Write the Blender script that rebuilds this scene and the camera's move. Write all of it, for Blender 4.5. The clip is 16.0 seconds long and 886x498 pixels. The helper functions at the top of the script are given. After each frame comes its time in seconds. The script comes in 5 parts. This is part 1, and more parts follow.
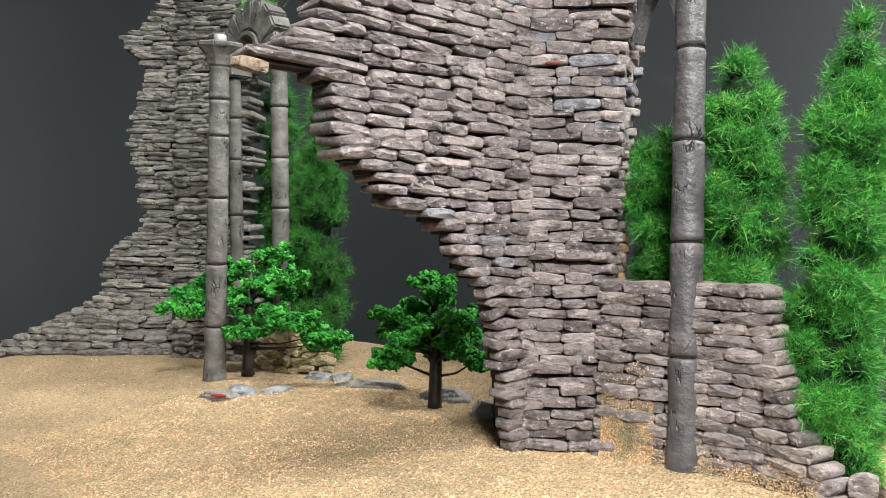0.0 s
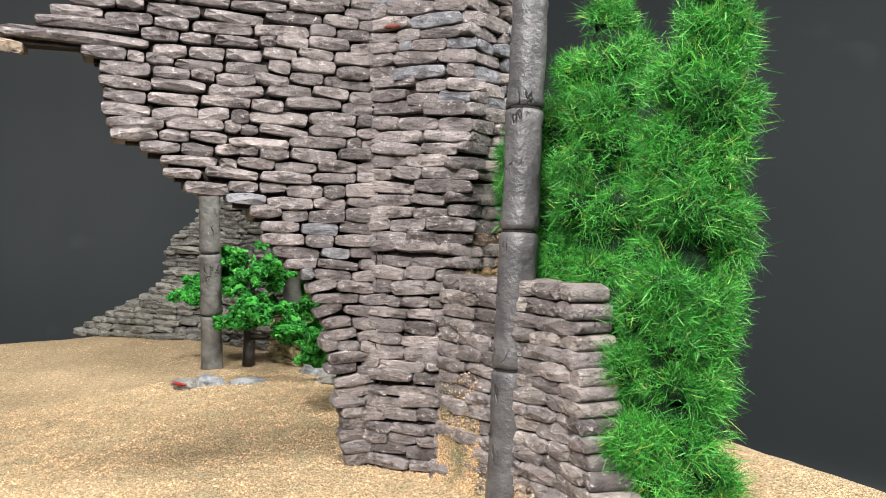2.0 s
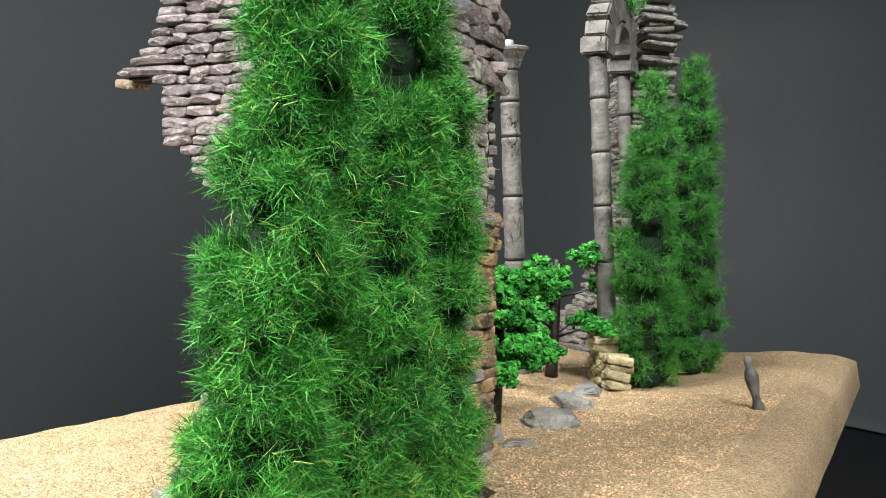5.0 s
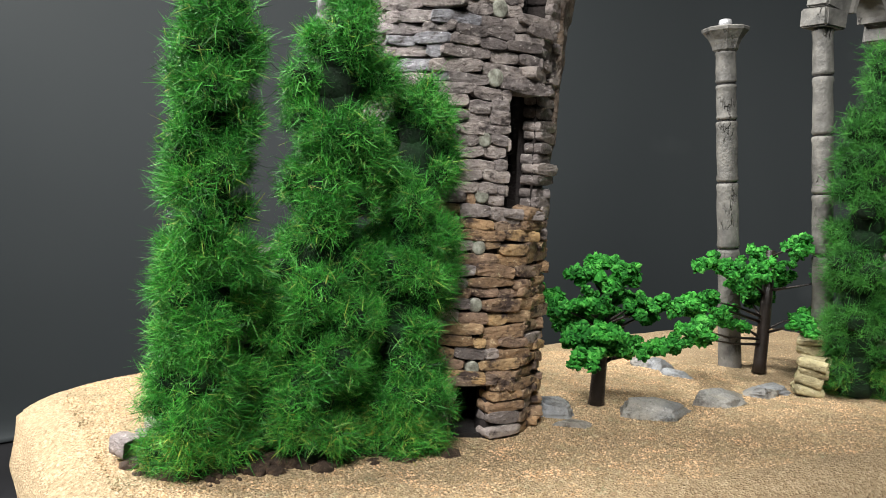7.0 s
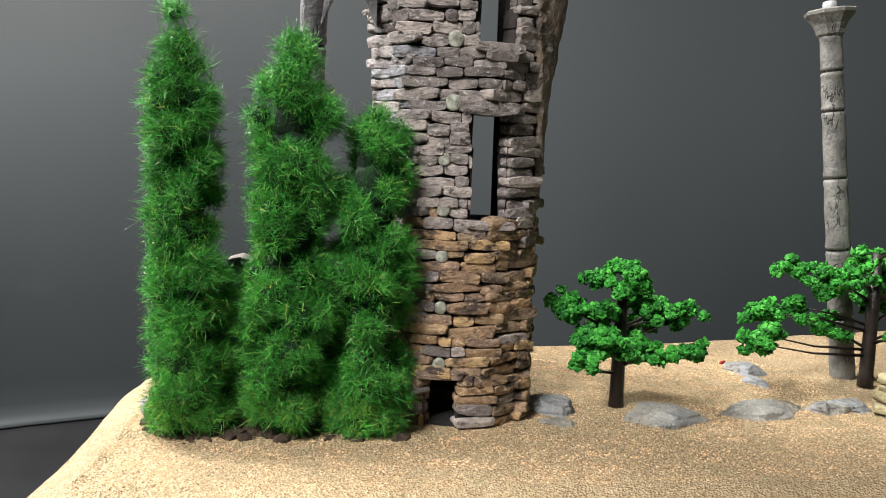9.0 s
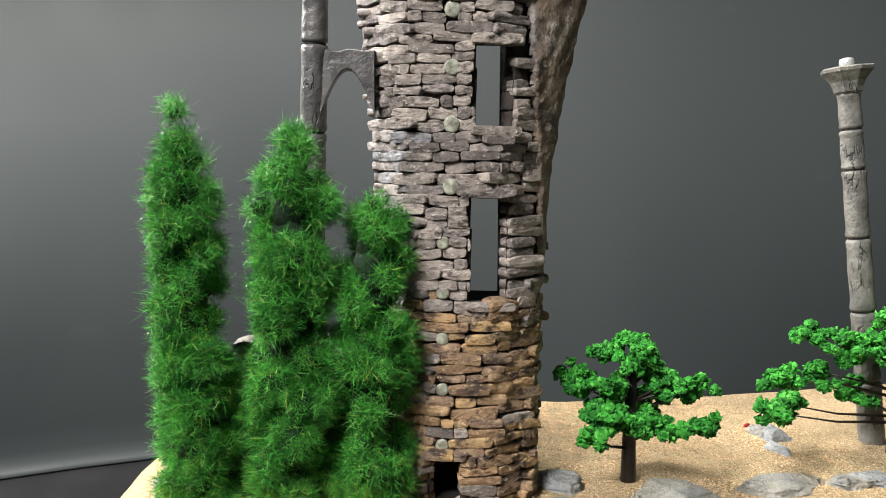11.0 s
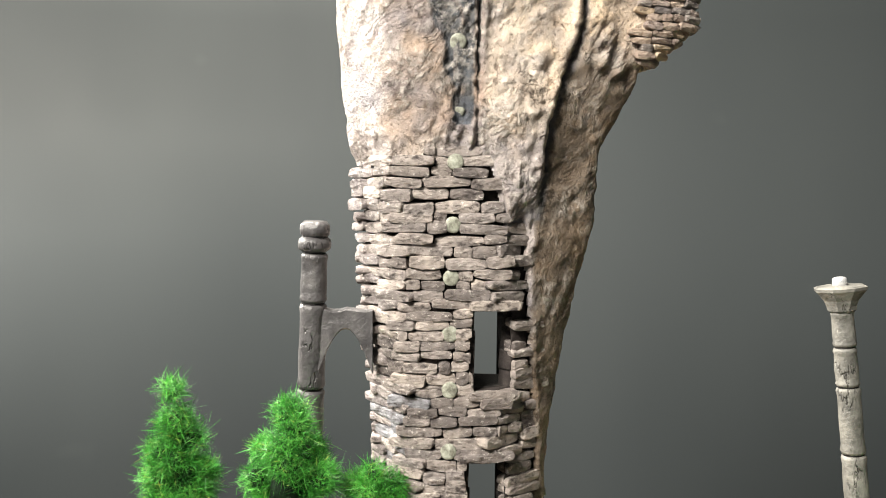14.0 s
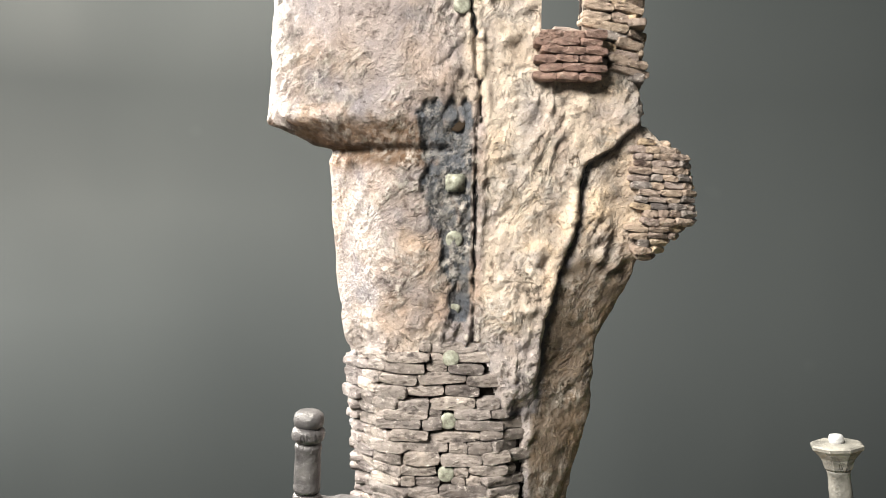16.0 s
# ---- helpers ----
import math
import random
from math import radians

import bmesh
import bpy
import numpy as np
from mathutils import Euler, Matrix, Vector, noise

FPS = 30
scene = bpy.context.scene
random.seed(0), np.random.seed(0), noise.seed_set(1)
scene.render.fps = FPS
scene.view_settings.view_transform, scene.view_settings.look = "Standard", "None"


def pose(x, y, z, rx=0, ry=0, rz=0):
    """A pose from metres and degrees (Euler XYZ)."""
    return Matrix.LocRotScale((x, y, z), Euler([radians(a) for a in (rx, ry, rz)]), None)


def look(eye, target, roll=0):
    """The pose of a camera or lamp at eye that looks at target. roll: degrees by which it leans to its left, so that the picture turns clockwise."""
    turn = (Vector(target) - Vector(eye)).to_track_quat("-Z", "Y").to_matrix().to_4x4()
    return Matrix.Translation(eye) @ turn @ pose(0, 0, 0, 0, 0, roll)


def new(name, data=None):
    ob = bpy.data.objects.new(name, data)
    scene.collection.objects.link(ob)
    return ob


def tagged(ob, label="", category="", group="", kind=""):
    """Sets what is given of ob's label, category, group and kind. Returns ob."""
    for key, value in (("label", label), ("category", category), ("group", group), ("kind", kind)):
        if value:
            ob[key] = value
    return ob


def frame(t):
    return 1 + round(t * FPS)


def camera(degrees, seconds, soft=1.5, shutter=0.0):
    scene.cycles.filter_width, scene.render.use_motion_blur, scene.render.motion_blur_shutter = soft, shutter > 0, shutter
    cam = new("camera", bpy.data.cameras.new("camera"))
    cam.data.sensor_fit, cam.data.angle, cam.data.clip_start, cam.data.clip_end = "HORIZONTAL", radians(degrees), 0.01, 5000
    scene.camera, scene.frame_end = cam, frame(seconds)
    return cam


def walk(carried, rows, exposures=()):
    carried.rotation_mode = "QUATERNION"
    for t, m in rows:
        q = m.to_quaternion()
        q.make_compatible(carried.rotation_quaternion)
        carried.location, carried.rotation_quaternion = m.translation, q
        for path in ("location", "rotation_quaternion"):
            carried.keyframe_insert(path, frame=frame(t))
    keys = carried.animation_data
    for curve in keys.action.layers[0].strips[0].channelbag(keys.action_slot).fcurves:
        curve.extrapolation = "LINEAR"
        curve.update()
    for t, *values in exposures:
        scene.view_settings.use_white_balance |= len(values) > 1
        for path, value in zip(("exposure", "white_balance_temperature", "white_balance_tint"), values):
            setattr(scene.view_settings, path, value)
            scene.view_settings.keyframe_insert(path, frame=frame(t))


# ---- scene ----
import functools

LENS = 54.29
PATH = [
    (0, (0.0203, -0.0045, 0.1094), (-0.0273, 0.9944, 0.0998), 0.66),
    (0.5, (0.0706, -0.0057, 0.1092), (-0.0411, 0.9880, 0.0960), 0.88),
    (1, (0.1194, 0.0154, 0.1087), (-0.0561, 0.9997, 0.0899), 1.00),
    (1.5, (0.1593, 0.0567, 0.1076), (-0.0880, 1.0254, 0.0884), 1.07),
    (2, (0.2117, 0.0845, 0.1101), (-0.1316, 1.0235, 0.0883), 0.86),
    (2.5, (0.2656, 0.1208, 0.1125), (-0.2055, 1.0027, 0.0921), 0.40),
    (3, (0.3095, 0.1548, 0.1129), (-0.2584, 0.9777, 0.0932), 0.47),
    (3.5, (0.3523, 0.1921, 0.1062), (-0.3175, 0.9346, 0.0968), 0.64),
    (4, (0.3857, 0.2556, 0.0984), (-0.4041, 0.8690, 0.0961), 0.53),
    (4.2, (0.3965, 0.2787, 0.0970), (-0.4301, 0.8414, 0.1002), 0.81),
    (6.3, (0.5059, 0.5043, 0.1197), (-0.4901, 0.4446, 0.0530), 3.78),
    (6.5, (0.5082, 0.5212, 0.1227), (-0.4844, 0.4215, 0.0534), 3.72),
    (7, (0.5050, 0.5756, 0.1247), (-0.4687, 0.3602, 0.0496), 3.81),
    (7.5, (0.4986, 0.6327, 0.1271), (-0.4421, 0.3049, 0.0392), 3.53),
    (8, (0.4914, 0.6827, 0.1334), (-0.4085, 0.2568, 0.0395), 2.99),
    (8.2, (0.4866, 0.7057, 0.1380), (-0.3921, 0.2393, 0.0366), 2.81),
    (10.3, (0.4507, 0.8012, 0.1734), (-0.3108, 0.1630, 0.0601), 0.43),
    (10.5, (0.4498, 0.7989, 0.1759), (-0.3138, 0.1620, 0.0694), 0.28),
    (11, (0.4479, 0.7957, 0.1918), (-0.3180, 0.1612, 0.0881), 0.32),
    (11.5, (0.4467, 0.7948, 0.2094), (-0.3194, 0.1593, 0.1134), 0.41),
    (12, (0.4459, 0.7929, 0.2294), (-0.3212, 0.1577, 0.1391), 0.44),
    (12.5, (0.4447, 0.7909, 0.2507), (-0.3228, 0.1560, 0.1622), 0.48),
    (13, (0.4425, 0.7888, 0.2711), (-0.3261, 0.1543, 0.1902), 0.33),
    (13.5, (0.4406, 0.7873, 0.2913), (-0.3291, 0.1530, 0.2187), 0.33),
    (14, (0.4433, 0.7862, 0.3164), (-0.3311, 0.1571, 0.2482), 0.55),
    (14.5, (0.4418, 0.7851, 0.3407), (-0.3339, 0.1570, 0.2793), 0.64),
    (15, (0.4406, 0.7830, 0.3635), (-0.3371, 0.1572, 0.3039), 0.74),
    (15.5, (0.4387, 0.7817, 0.3871), (-0.3392, 0.1557, 0.3331), 0.79),
    (16, (0.4378, 0.7796, 0.4103), (-0.3414, 0.1549, 0.3602), 0.78),
]
cam = camera(LENS, 16.0, soft=1.0)
walk(cam, [(t, look(eye, target, roll)) for t, eye, target, roll in PATH],
     exposures=[(0, -0.26, 6450, 10), (2.0, -0.24, 6450, 10), (3.0, -0.12, 6450, 10), (4.2, 0.10, 6450, 10), (6.4, -0.22, 6500, 10), (8.0, -0.08, 6500, 10), (10.5, 0.16, 6600, 9), (11.5, 0.26, 6700, 8), (12.5, 0.50, 6900, 8), (14.0, 0.66, 7050, 8), (16.0, 0.62, 7050, 8)])

# ---- light: ceiling lamp over the table, two added unseen lamps, in a closed room ----
world = bpy.data.worlds.new("room_air")
scene.world = world
world.use_nodes = True
world.node_tree.nodes["Background"].inputs[0].default_value = (0.8, 0.86, 1.0, 1)
world.node_tree.nodes["Background"].inputs[1].default_value = 0.012


def area_lamp(name, eye, target, size, watts, colour, spread=180):
    data = bpy.data.lights.new(name, "AREA")
    data.shape, data.size, data.energy, data.color = "DISK", size, watts, colour
    data.spread = radians(spread)
    ob = new(name, data)
    ob.matrix_world = look(eye, target)
    return ob


area_lamp("ceiling_lamp", (0.10, 0.0, 1.55), (0.02, 0.42, 0.0), 0.40, 36.0, (1.0, 0.97, 0.92))
# unseen lamps added to brighten the model's side and front faces
area_lamp("standing_lamp", (1.28, 0.52, 1.20), (0.05, 0.50, 0.10), 0.60, 24.0, (1.0, 0.98, 0.96), 130)
area_lamp("front_lamp", (0.22, -0.50, 0.72), (0.09, 0.42, 0.0), 0.40, 13.5, (1.0, 0.98, 0.96), 125)


# ---- materials ----
def nodes_of(name, rough=0.8, metal=0.0, spec=0.3):
    m = bpy.data.materials.new(name)
    m.use_nodes = True
    b = m.node_tree.nodes["Principled BSDF"]
    b.inputs["Roughness"].default_value = rough
    b.inputs["Metallic"].default_value = metal
    b.inputs["Specular IOR Level"].default_value = spec
    return m, m.node_tree, b


def n(tree, kind, **sets):
    node = tree.nodes.new(kind)
    for key, value in sets.items():
        node.inputs[key.replace("_", " ")].default_value = value
    return node


def ramp(tree, fac, stops):
    r = tree.nodes.new("ShaderNodeValToRGB")
    while len(r.color_ramp.elements) < len(stops):
        r.color_ramp.elements.new(0.5)
    for e, (p, c) in zip(r.color_ramp.elements, stops):
        e.position, e.color = p, (*c, 1)
    tree.links.new(fac, r.inputs[0])
    return r.outputs[0]


def mixed(tree, fac, a, b, blend="MIX"):
    m = tree.nodes.new("ShaderNodeMix")
    m.data_type, m.blend_type = "RGBA", blend
    for socket, value in ((m.inputs[0], fac), (m.inputs[6], a), (m.inputs[7], b)):
        if isinstance(value, bpy.types.NodeSocket):
            tree.links.new(value, socket)
        elif isinstance(value, tuple):
            socket.default_value = (*value, 1)
        else:
            socket.default_value = value
    return m.outputs[2]


def place(tree, stretch=(1, 1, 1)):
    g = tree.nodes.new("ShaderNodeNewGeometry")
    m = tree.nodes.new("ShaderNodeMapping")
    m.inputs["Scale"].default_value = stretch
    tree.links.new(g.outputs["Position"], m.inputs["Vector"])
    return m.outputs[0], g


def noise_tex(tree, vec, scale, detail=4.0, rough=0.6):
    t = n(tree, "ShaderNodeTexNoise", Scale=scale, Detail=detail, Roughness=rough)
    tree.links.new(vec, t.inputs["Vector"])
    return t.outputs[0]


def chance(tree, g):
    """A random number for each piece, whether it is an object or an island of a joined mesh."""
    o = tree.nodes.new("ShaderNodeObjectInfo")
    a = tree.nodes.new("ShaderNodeMath")
    a.operation = "ADD"
    tree.links.new(o.outputs["Random"], a.inputs[0])
    tree.links.new(g.outputs["Random Per Island"], a.inputs[1])
    f = tree.nodes.new("ShaderNodeMath")
    f.operation = "FRACT"
    tree.links.new(a.outputs[0], f.inputs[0])
    return f.outputs[0]


def relief(tree, bsdf, height, strength, distance):
    b = n(tree, "ShaderNodeBump", Strength=strength, Distance=distance)
    tree.links.new(height, b.inputs["Height"])
    tree.links.new(b.outputs[0], bsdf.inputs["Normal"])


def stone_paint(name, tones, light, wash=(0.07, 0.058, 0.056), washed=0.40, rough=0.52, pale_ridge=0.60):
    """Painted clay stone: a tone for each stone, a dark wash left in patches and wrinkles, ridges rubbed pale."""
    m, t, b = nodes_of(name, rough, 0.0, 0.35)
    vec, g = place(t)
    flat, _ = place(t, (1, 1, 1.7))
    tone = ramp(t, chance(t, g), [(i / (len(tones) - 1), c) for i, c in enumerate(tones)])
    cloud = noise_tex(t, vec, 120, 3)
    shade = ramp(t, cloud, [(0.30, (0.62, 0.61, 0.61)), (0.70, (1.28, 1.26, 1.24))])
    col = mixed(t, 1.0, tone, shade, "MULTIPLY")
    patch = ramp(t, noise_tex(t, flat, 75, 4, 0.65), [(washed - 0.08, (1, 1, 1)), (washed + 0.06, (0, 0, 0))])
    col = mixed(t, patch, col, wash)
    streak = noise_tex(t, flat, 300, 6, 0.72)
    pit = ramp(t, streak, [(0.32, (0.45, 0.42, 0.40)), (0.45, (1, 1, 1))])
    col = mixed(t, 1.0, col, pit, "MULTIPLY")
    mark = ramp(t, streak, [(pale_ridge - 0.03, (0, 0, 0)), (pale_ridge + 0.10, (1, 1, 1))])
    col = mixed(t, mark, col, light)
    chip = ramp(t, noise_tex(t, vec, 300, 3, 0.6), [(0.70, (0, 0, 0)), (0.75, (0.8, 0.8, 0.8))])
    col = mixed(t, chip, col, tuple(min(v * 1.2, 0.78) for v in light))
    t.links.new(col, b.inputs["Base Color"])
    craggy = mixed(t, 0.55, streak, noise_tex(t, flat, 130, 5, 0.62))
    relief(t, b, craggy, 1.0, 0.0044)
    return m


def rough_paint(name, low, mid, high, scale, bump=0.8, dist=0.002, rough=0.8, spec=0.3):
    m, t, b = nodes_of(name, rough, 0.0, spec)
    vec, g = place(t)
    a = noise_tex(t, vec, scale, 5, 0.62)
    c = noise_tex(t, vec, scale * 0.27, 3, 0.5)
    col = ramp(t, a, [(0.25, low), (0.5, mid), (0.75, high)])
    blot = ramp(t, c, [(0.3, (0.72, 0.72, 0.72)), (0.7, (1.2, 1.2, 1.2))])
    t.links.new(mixed(t, 1.0, col, blot, "MULTIPLY"), b.inputs["Base Color"])
    relief(t, b, noise_tex(t, vec, scale * 3.1, 6, 0.68), bump, dist)
    return m


def column_paint(name, low, mid, high, rough):
    """Carved column paint: soft clouds, a few long squiggly scratches and rubbed pale flecks."""
    m, t, b = nodes_of(name, rough, 0.0, 0.45)
    tall, g = place(t, (1, 1, 0.30))
    vec, _ = place(t)
    col = ramp(t, noise_tex(t, vec, 70, 4, 0.6), [(0.30, low), (0.52, mid), (0.80, high)])
    line = noise_tex(t, tall, 150, 3, 0.55)
    groove = ramp(t, line, [(0.455, (1, 1, 1)), (0.485, (0.35, 0.34, 0.34)), (0.515, (1, 1, 1))])
    keep = ramp(t, noise_tex(t, vec, 60, 2), [(0.56, (1, 1, 1)), (0.66, (0, 0, 0))])
    col = mixed(t, keep, mixed(t, 1.0, col, groove, "MULTIPLY"), col)
    fleck = ramp(t, noise_tex(t, tall, 330, 4, 0.7), [(0.66, (0, 0, 0)), (0.73, (0.75, 0.75, 0.75))])
    col = mixed(t, fleck, col, tuple(min(3.2 * v, 0.5) for v in mid))
    t.links.new(col, b.inputs["Base Color"])
    dents = mixed(t, keep, groove, (1.0, 1.0, 1.0))
    grain = noise_tex(t, vec, 260, 4, 0.6)
    relief(t, b, mixed(t, 0.35, dents, grain), 1.0, 0.0030)
    return m


def plaster_paint(name, tone=None, crease_dark=0.42, depth=0.0090):
    """Brushed plaster: soft washes, slanting brush ridges paled and hollows darkened to shade the relief, a few sharp
    creases, grit; the coat of paint is a tone, or laid on the mesh.
    """
    m, t, b = nodes_of(name, 0.46, 0.0, 0.42)
    vec, g = place(t)
    warp = n(t, "ShaderNodeTexNoise", Scale=26.0, Detail=3.0)
    t.links.new(vec, warp.inputs["Vector"])
    bent = mixed(t, 0.034, vec, warp.outputs["Color"], "ADD")
    slant = t.nodes.new("ShaderNodeMapping")
    slant.inputs["Rotation"].default_value = (0.55, 0.0, 0.0)
    t.links.new(bent, slant.inputs["Vector"])
    drawn = t.nodes.new("ShaderNodeMapping")
    drawn.inputs["Scale"].default_value = (1.0, 1.0, 0.42)
    t.links.new(slant.outputs[0], drawn.inputs["Vector"])
    stroke = noise_tex(t, drawn.outputs[0], 85, 7, 0.64)
    ridge = ramp(t, stroke, [(0.34, (0, 0, 0)), (0.50, (0.42, 0.42, 0.42)), (0.58, (0.85, 0.85, 0.85)), (0.70, (1, 1, 1))])
    where = ramp(t, noise_tex(t, vec, 30, 3), [(0.44, (0.06, 0.06, 0.06)), (0.60, (1, 1, 1))])
    ridge = mixed(t, 1.0, ridge, where, "MULTIPLY")
    broad = noise_tex(t, bent, 40, 6, 0.66)
    fine = noise_tex(t, vec, 560, 5, 0.70)
    if tone is None:
        coat = t.nodes.new("ShaderNodeAttribute")
        coat.attribute_name = "coat"
        col = coat.outputs["Color"]
    else:
        col = (*tone, )
    col = mixed(t, 1.0, col, ramp(t, broad, [(0.28, (0.58, 0.55, 0.53)), (0.46, (0.95, 0.94, 0.93)), (0.56, (1.05, 1.05, 1.05)), (0.70, (1.42, 1.42, 1.42))]), "MULTIPLY")
    ochre = ramp(t, noise_tex(t, vec, 24, 4, 0.6), [(0.50, (1, 1, 1)), (0.68, (1.07, 0.97, 0.82))])
    col = mixed(t, 1.0, col, ochre, "MULTIPLY")
    mauve = ramp(t, noise_tex(t, bent, 33, 4, 0.6), [(0.50, (1, 1, 1)), (0.66, (0.72, 0.77, 0.86))])
    col = mixed(t, 1.0, col, mauve, "MULTIPLY")
    thin = noise_tex(t, bent, 60, 5, 0.64)
    crease = ramp(t, thin, [(0.468, (1, 1, 1)), (0.484, (0.35, 0.35, 0.35)), (0.489, (0, 0, 0)), (0.495, (0.5, 0.5, 0.5)), (0.515, (1, 1, 1))])
    some = ramp(t, noise_tex(t, vec, 36, 2), [(0.58, (0, 0, 0)), (0.66, (1, 1, 1))])
    lines = mixed(t, some, (1.0, 1.0, 1.0), crease)
    dark = ramp(t, lines, [(0.0, (crease_dark, crease_dark * 0.92, crease_dark * 0.88)), (0.8, (1, 1, 1))])
    col = mixed(t, 1.0, col, dark, "MULTIPLY")
    speck = ramp(t, fine, [(0.33, (0.45, 0.43, 0.41)), (0.44, (1, 1, 1)), (0.57, (1, 1, 1)), (0.67, (1.6, 1.6, 1.58))])
    col = mixed(t, 1.0, col, speck, "MULTIPLY")
    # dark hollows and pale rises put the relief's shading into the colour
    hollow_shade = ramp(t, noise_tex(t, bent, 130, 5, 0.66), [(0.32, (0.42, 0.38, 0.37)), (0.43, (1, 1, 1)), (0.58, (1, 1, 1)), (0.68, (1.35, 1.35, 1.35))])
    col = mixed(t, 1.0, col, hollow_shade, "MULTIPLY")
    # ridges paled in the colour, like highlights on the brushwork
    pale_ridge = mixed(t, 1.0, ridge, ramp(t, noise_tex(t, vec, 260, 5, 0.7), [(0.44, (0, 0, 0)), (0.56, (0.85, 0.85, 0.85))]), "MULTIPLY")
    col = mixed(t, pale_ridge, col, (0.62, 0.57, 0.52) if tone is None else tuple(min(v * 1.4, 0.6) for v in tone))
    t.links.new(col, b.inputs["Base Color"])
    height = mixed(t, 0.55, ridge, mixed(t, 0.62, lines, mixed(t, 0.45, fine, hollow_shade)))
    relief(t, b, height, 1.0, depth)
    return m


def leaf_paint(name, tones, rough=0.55):
    m, t, b = nodes_of(name, rough, 0.0, 0.30)
    vec, g = place(t)
    tone = ramp(t, chance(t, g), tones)
    cloud = ramp(t, noise_tex(t, vec, 60, 3), [(0.32, (0.6, 0.68, 0.62)), (0.68, (1.5, 1.28, 1.15))])
    t.links.new(mixed(t, 1.0, tone, cloud, "MULTIPLY"), b.inputs["Base Color"])
    return m


STONE = stone_paint("grey_brown_stone_paint", [(0.140, 0.122, 0.120), (0.285, 0.250, 0.243), (0.215, 0.192, 0.191), (0.35, 0.306, 0.294), (0.125, 0.109, 0.108), (0.255, 0.225, 0.220)], (0.62, 0.565, 0.54), (0.080, 0.064, 0.060))
STONE_TAN = stone_paint("ochre_washed_stone_paint", [(0.23, 0.155, 0.10), (0.46, 0.30, 0.16), (0.30, 0.21, 0.155), (0.56, 0.38, 0.19), (0.20, 0.15, 0.12), (0.48, 0.35, 0.235)], (0.70, 0.56, 0.36), (0.070, 0.048, 0.040), 0.45)
STONE_WARM = stone_paint("warm_grey_tan_stone_paint", [(0.18, 0.157, 0.148), (0.37, 0.327, 0.302), (0.26, 0.232, 0.222), (0.45, 0.396, 0.360), (0.15, 0.131, 0.125), (0.34, 0.305, 0.290)], (0.66, 0.605, 0.555))
STONE_PINK = stone_paint("pink_tan_stone_paint", [(0.30, 0.235, 0.20), (0.45, 0.355, 0.28), (0.34, 0.275, 0.25), (0.50, 0.39, 0.27), (0.38, 0.315, 0.29)], (0.62, 0.55, 0.47), (0.085, 0.060, 0.052), 0.40)
STONE_RED = stone_paint("red_brown_brick_paint", [(0.19, 0.125, 0.105), (0.29, 0.195, 0.162), (0.23, 0.150, 0.127)], (0.46, 0.37, 0.31), (0.08, 0.050, 0.042), 0.40)
STONE_BLUE = stone_paint("blue_grey_stone_paint", [(0.18, 0.182, 0.20), (0.26, 0.262, 0.282)], (0.48, 0.48, 0.50))
STONE_DARK = stone_paint("olive_grey_stone_paint", [(0.150, 0.149, 0.136), (0.255, 0.250, 0.224), (0.195, 0.196, 0.183), (0.30, 0.290, 0.256)], (0.46, 0.445, 0.40), (0.075, 0.072, 0.064), 0.38)
STONE_OLIVE = stone_paint("yellow_washed_stone_paint", [(0.36, 0.31, 0.17), (0.50, 0.45, 0.26), (0.42, 0.38, 0.24)], (0.66, 0.61, 0.42), (0.16, 0.13, 0.07), 0.34)
MORTAR = rough_paint("dark_joint_paint", (0.020, 0.016, 0.015), (0.036, 0.029, 0.027), (0.07, 0.057, 0.052), 220)
# black colour stands for the shade inside the tower
INSIDE = rough_paint("black_inner_shade", (0.012, 0.011, 0.010), (0.02, 0.018, 0.017), (0.035, 0.03, 0.028), 150)
COLUMN = column_paint("dark_grey_column_paint", (0.045, 0.043, 0.045), (0.082, 0.078, 0.080), (0.14, 0.134, 0.132), 0.42)
COLUMN_PALE = column_paint("weathered_grey_column_paint", (0.066, 0.065, 0.060), (0.142, 0.138, 0.126), (0.245, 0.236, 0.210), 0.6)
GROOVE = rough_paint("black_groove_paint", (0.02, 0.018, 0.018), (0.032, 0.03, 0.03), (0.06, 0.055, 0.055), 200)
PLASTER = plaster_paint("painted_plaster")
ROCK = plaster_paint("pale_veined_pebble_stone", (0.28, 0.272, 0.247), 0.18, 0.0050)
ROCK_GREY = plaster_paint("blue_grey_pebble_stone", (0.23, 0.242, 0.25), 0.22, 0.0045)
# coats of plaster paint: pink beige, grey mauve, pale peach, slate blue, purple black, brown; umber also carries shade
PINK, ASH, UMBER_SHADE = (0.385, 0.302, 0.264), (0.295, 0.252, 0.245), (0.15, 0.092, 0.058)
BEIGE, MAUVE, PEACH, SLATE, SOOT, BROWN = (0.325, 0.268, 0.240), (0.42, 0.367, 0.350), (0.585, 0.490, 0.405), (0.085, 0.093, 0.108), (0.110, 0.102, 0.110), (0.165, 0.125, 0.092)
BARK = rough_paint("black_brown_trunk_plastic", (0.008, 0.006, 0.005), (0.016, 0.011, 0.009), (0.034, 0.025, 0.021), 160, 0.6, 0.001, 0.35, 0.5)
# core foam kept near black to stand for shade between the tufts
FOAM = rough_paint("shade_dark_core_foam", (0.002, 0.009, 0.003), (0.004, 0.020, 0.005), (0.009, 0.042, 0.010), 200)
FIBRE = leaf_paint("green_fibre", [(0.0, (0.006, 0.058, 0.008)), (0.35, (0.021, 0.182, 0.022)), (0.7, (0.060, 0.368, 0.045)), (0.93, (0.13, 0.48, 0.10)), (1.0, (0.32, 0.40, 0.09))], 0.45)
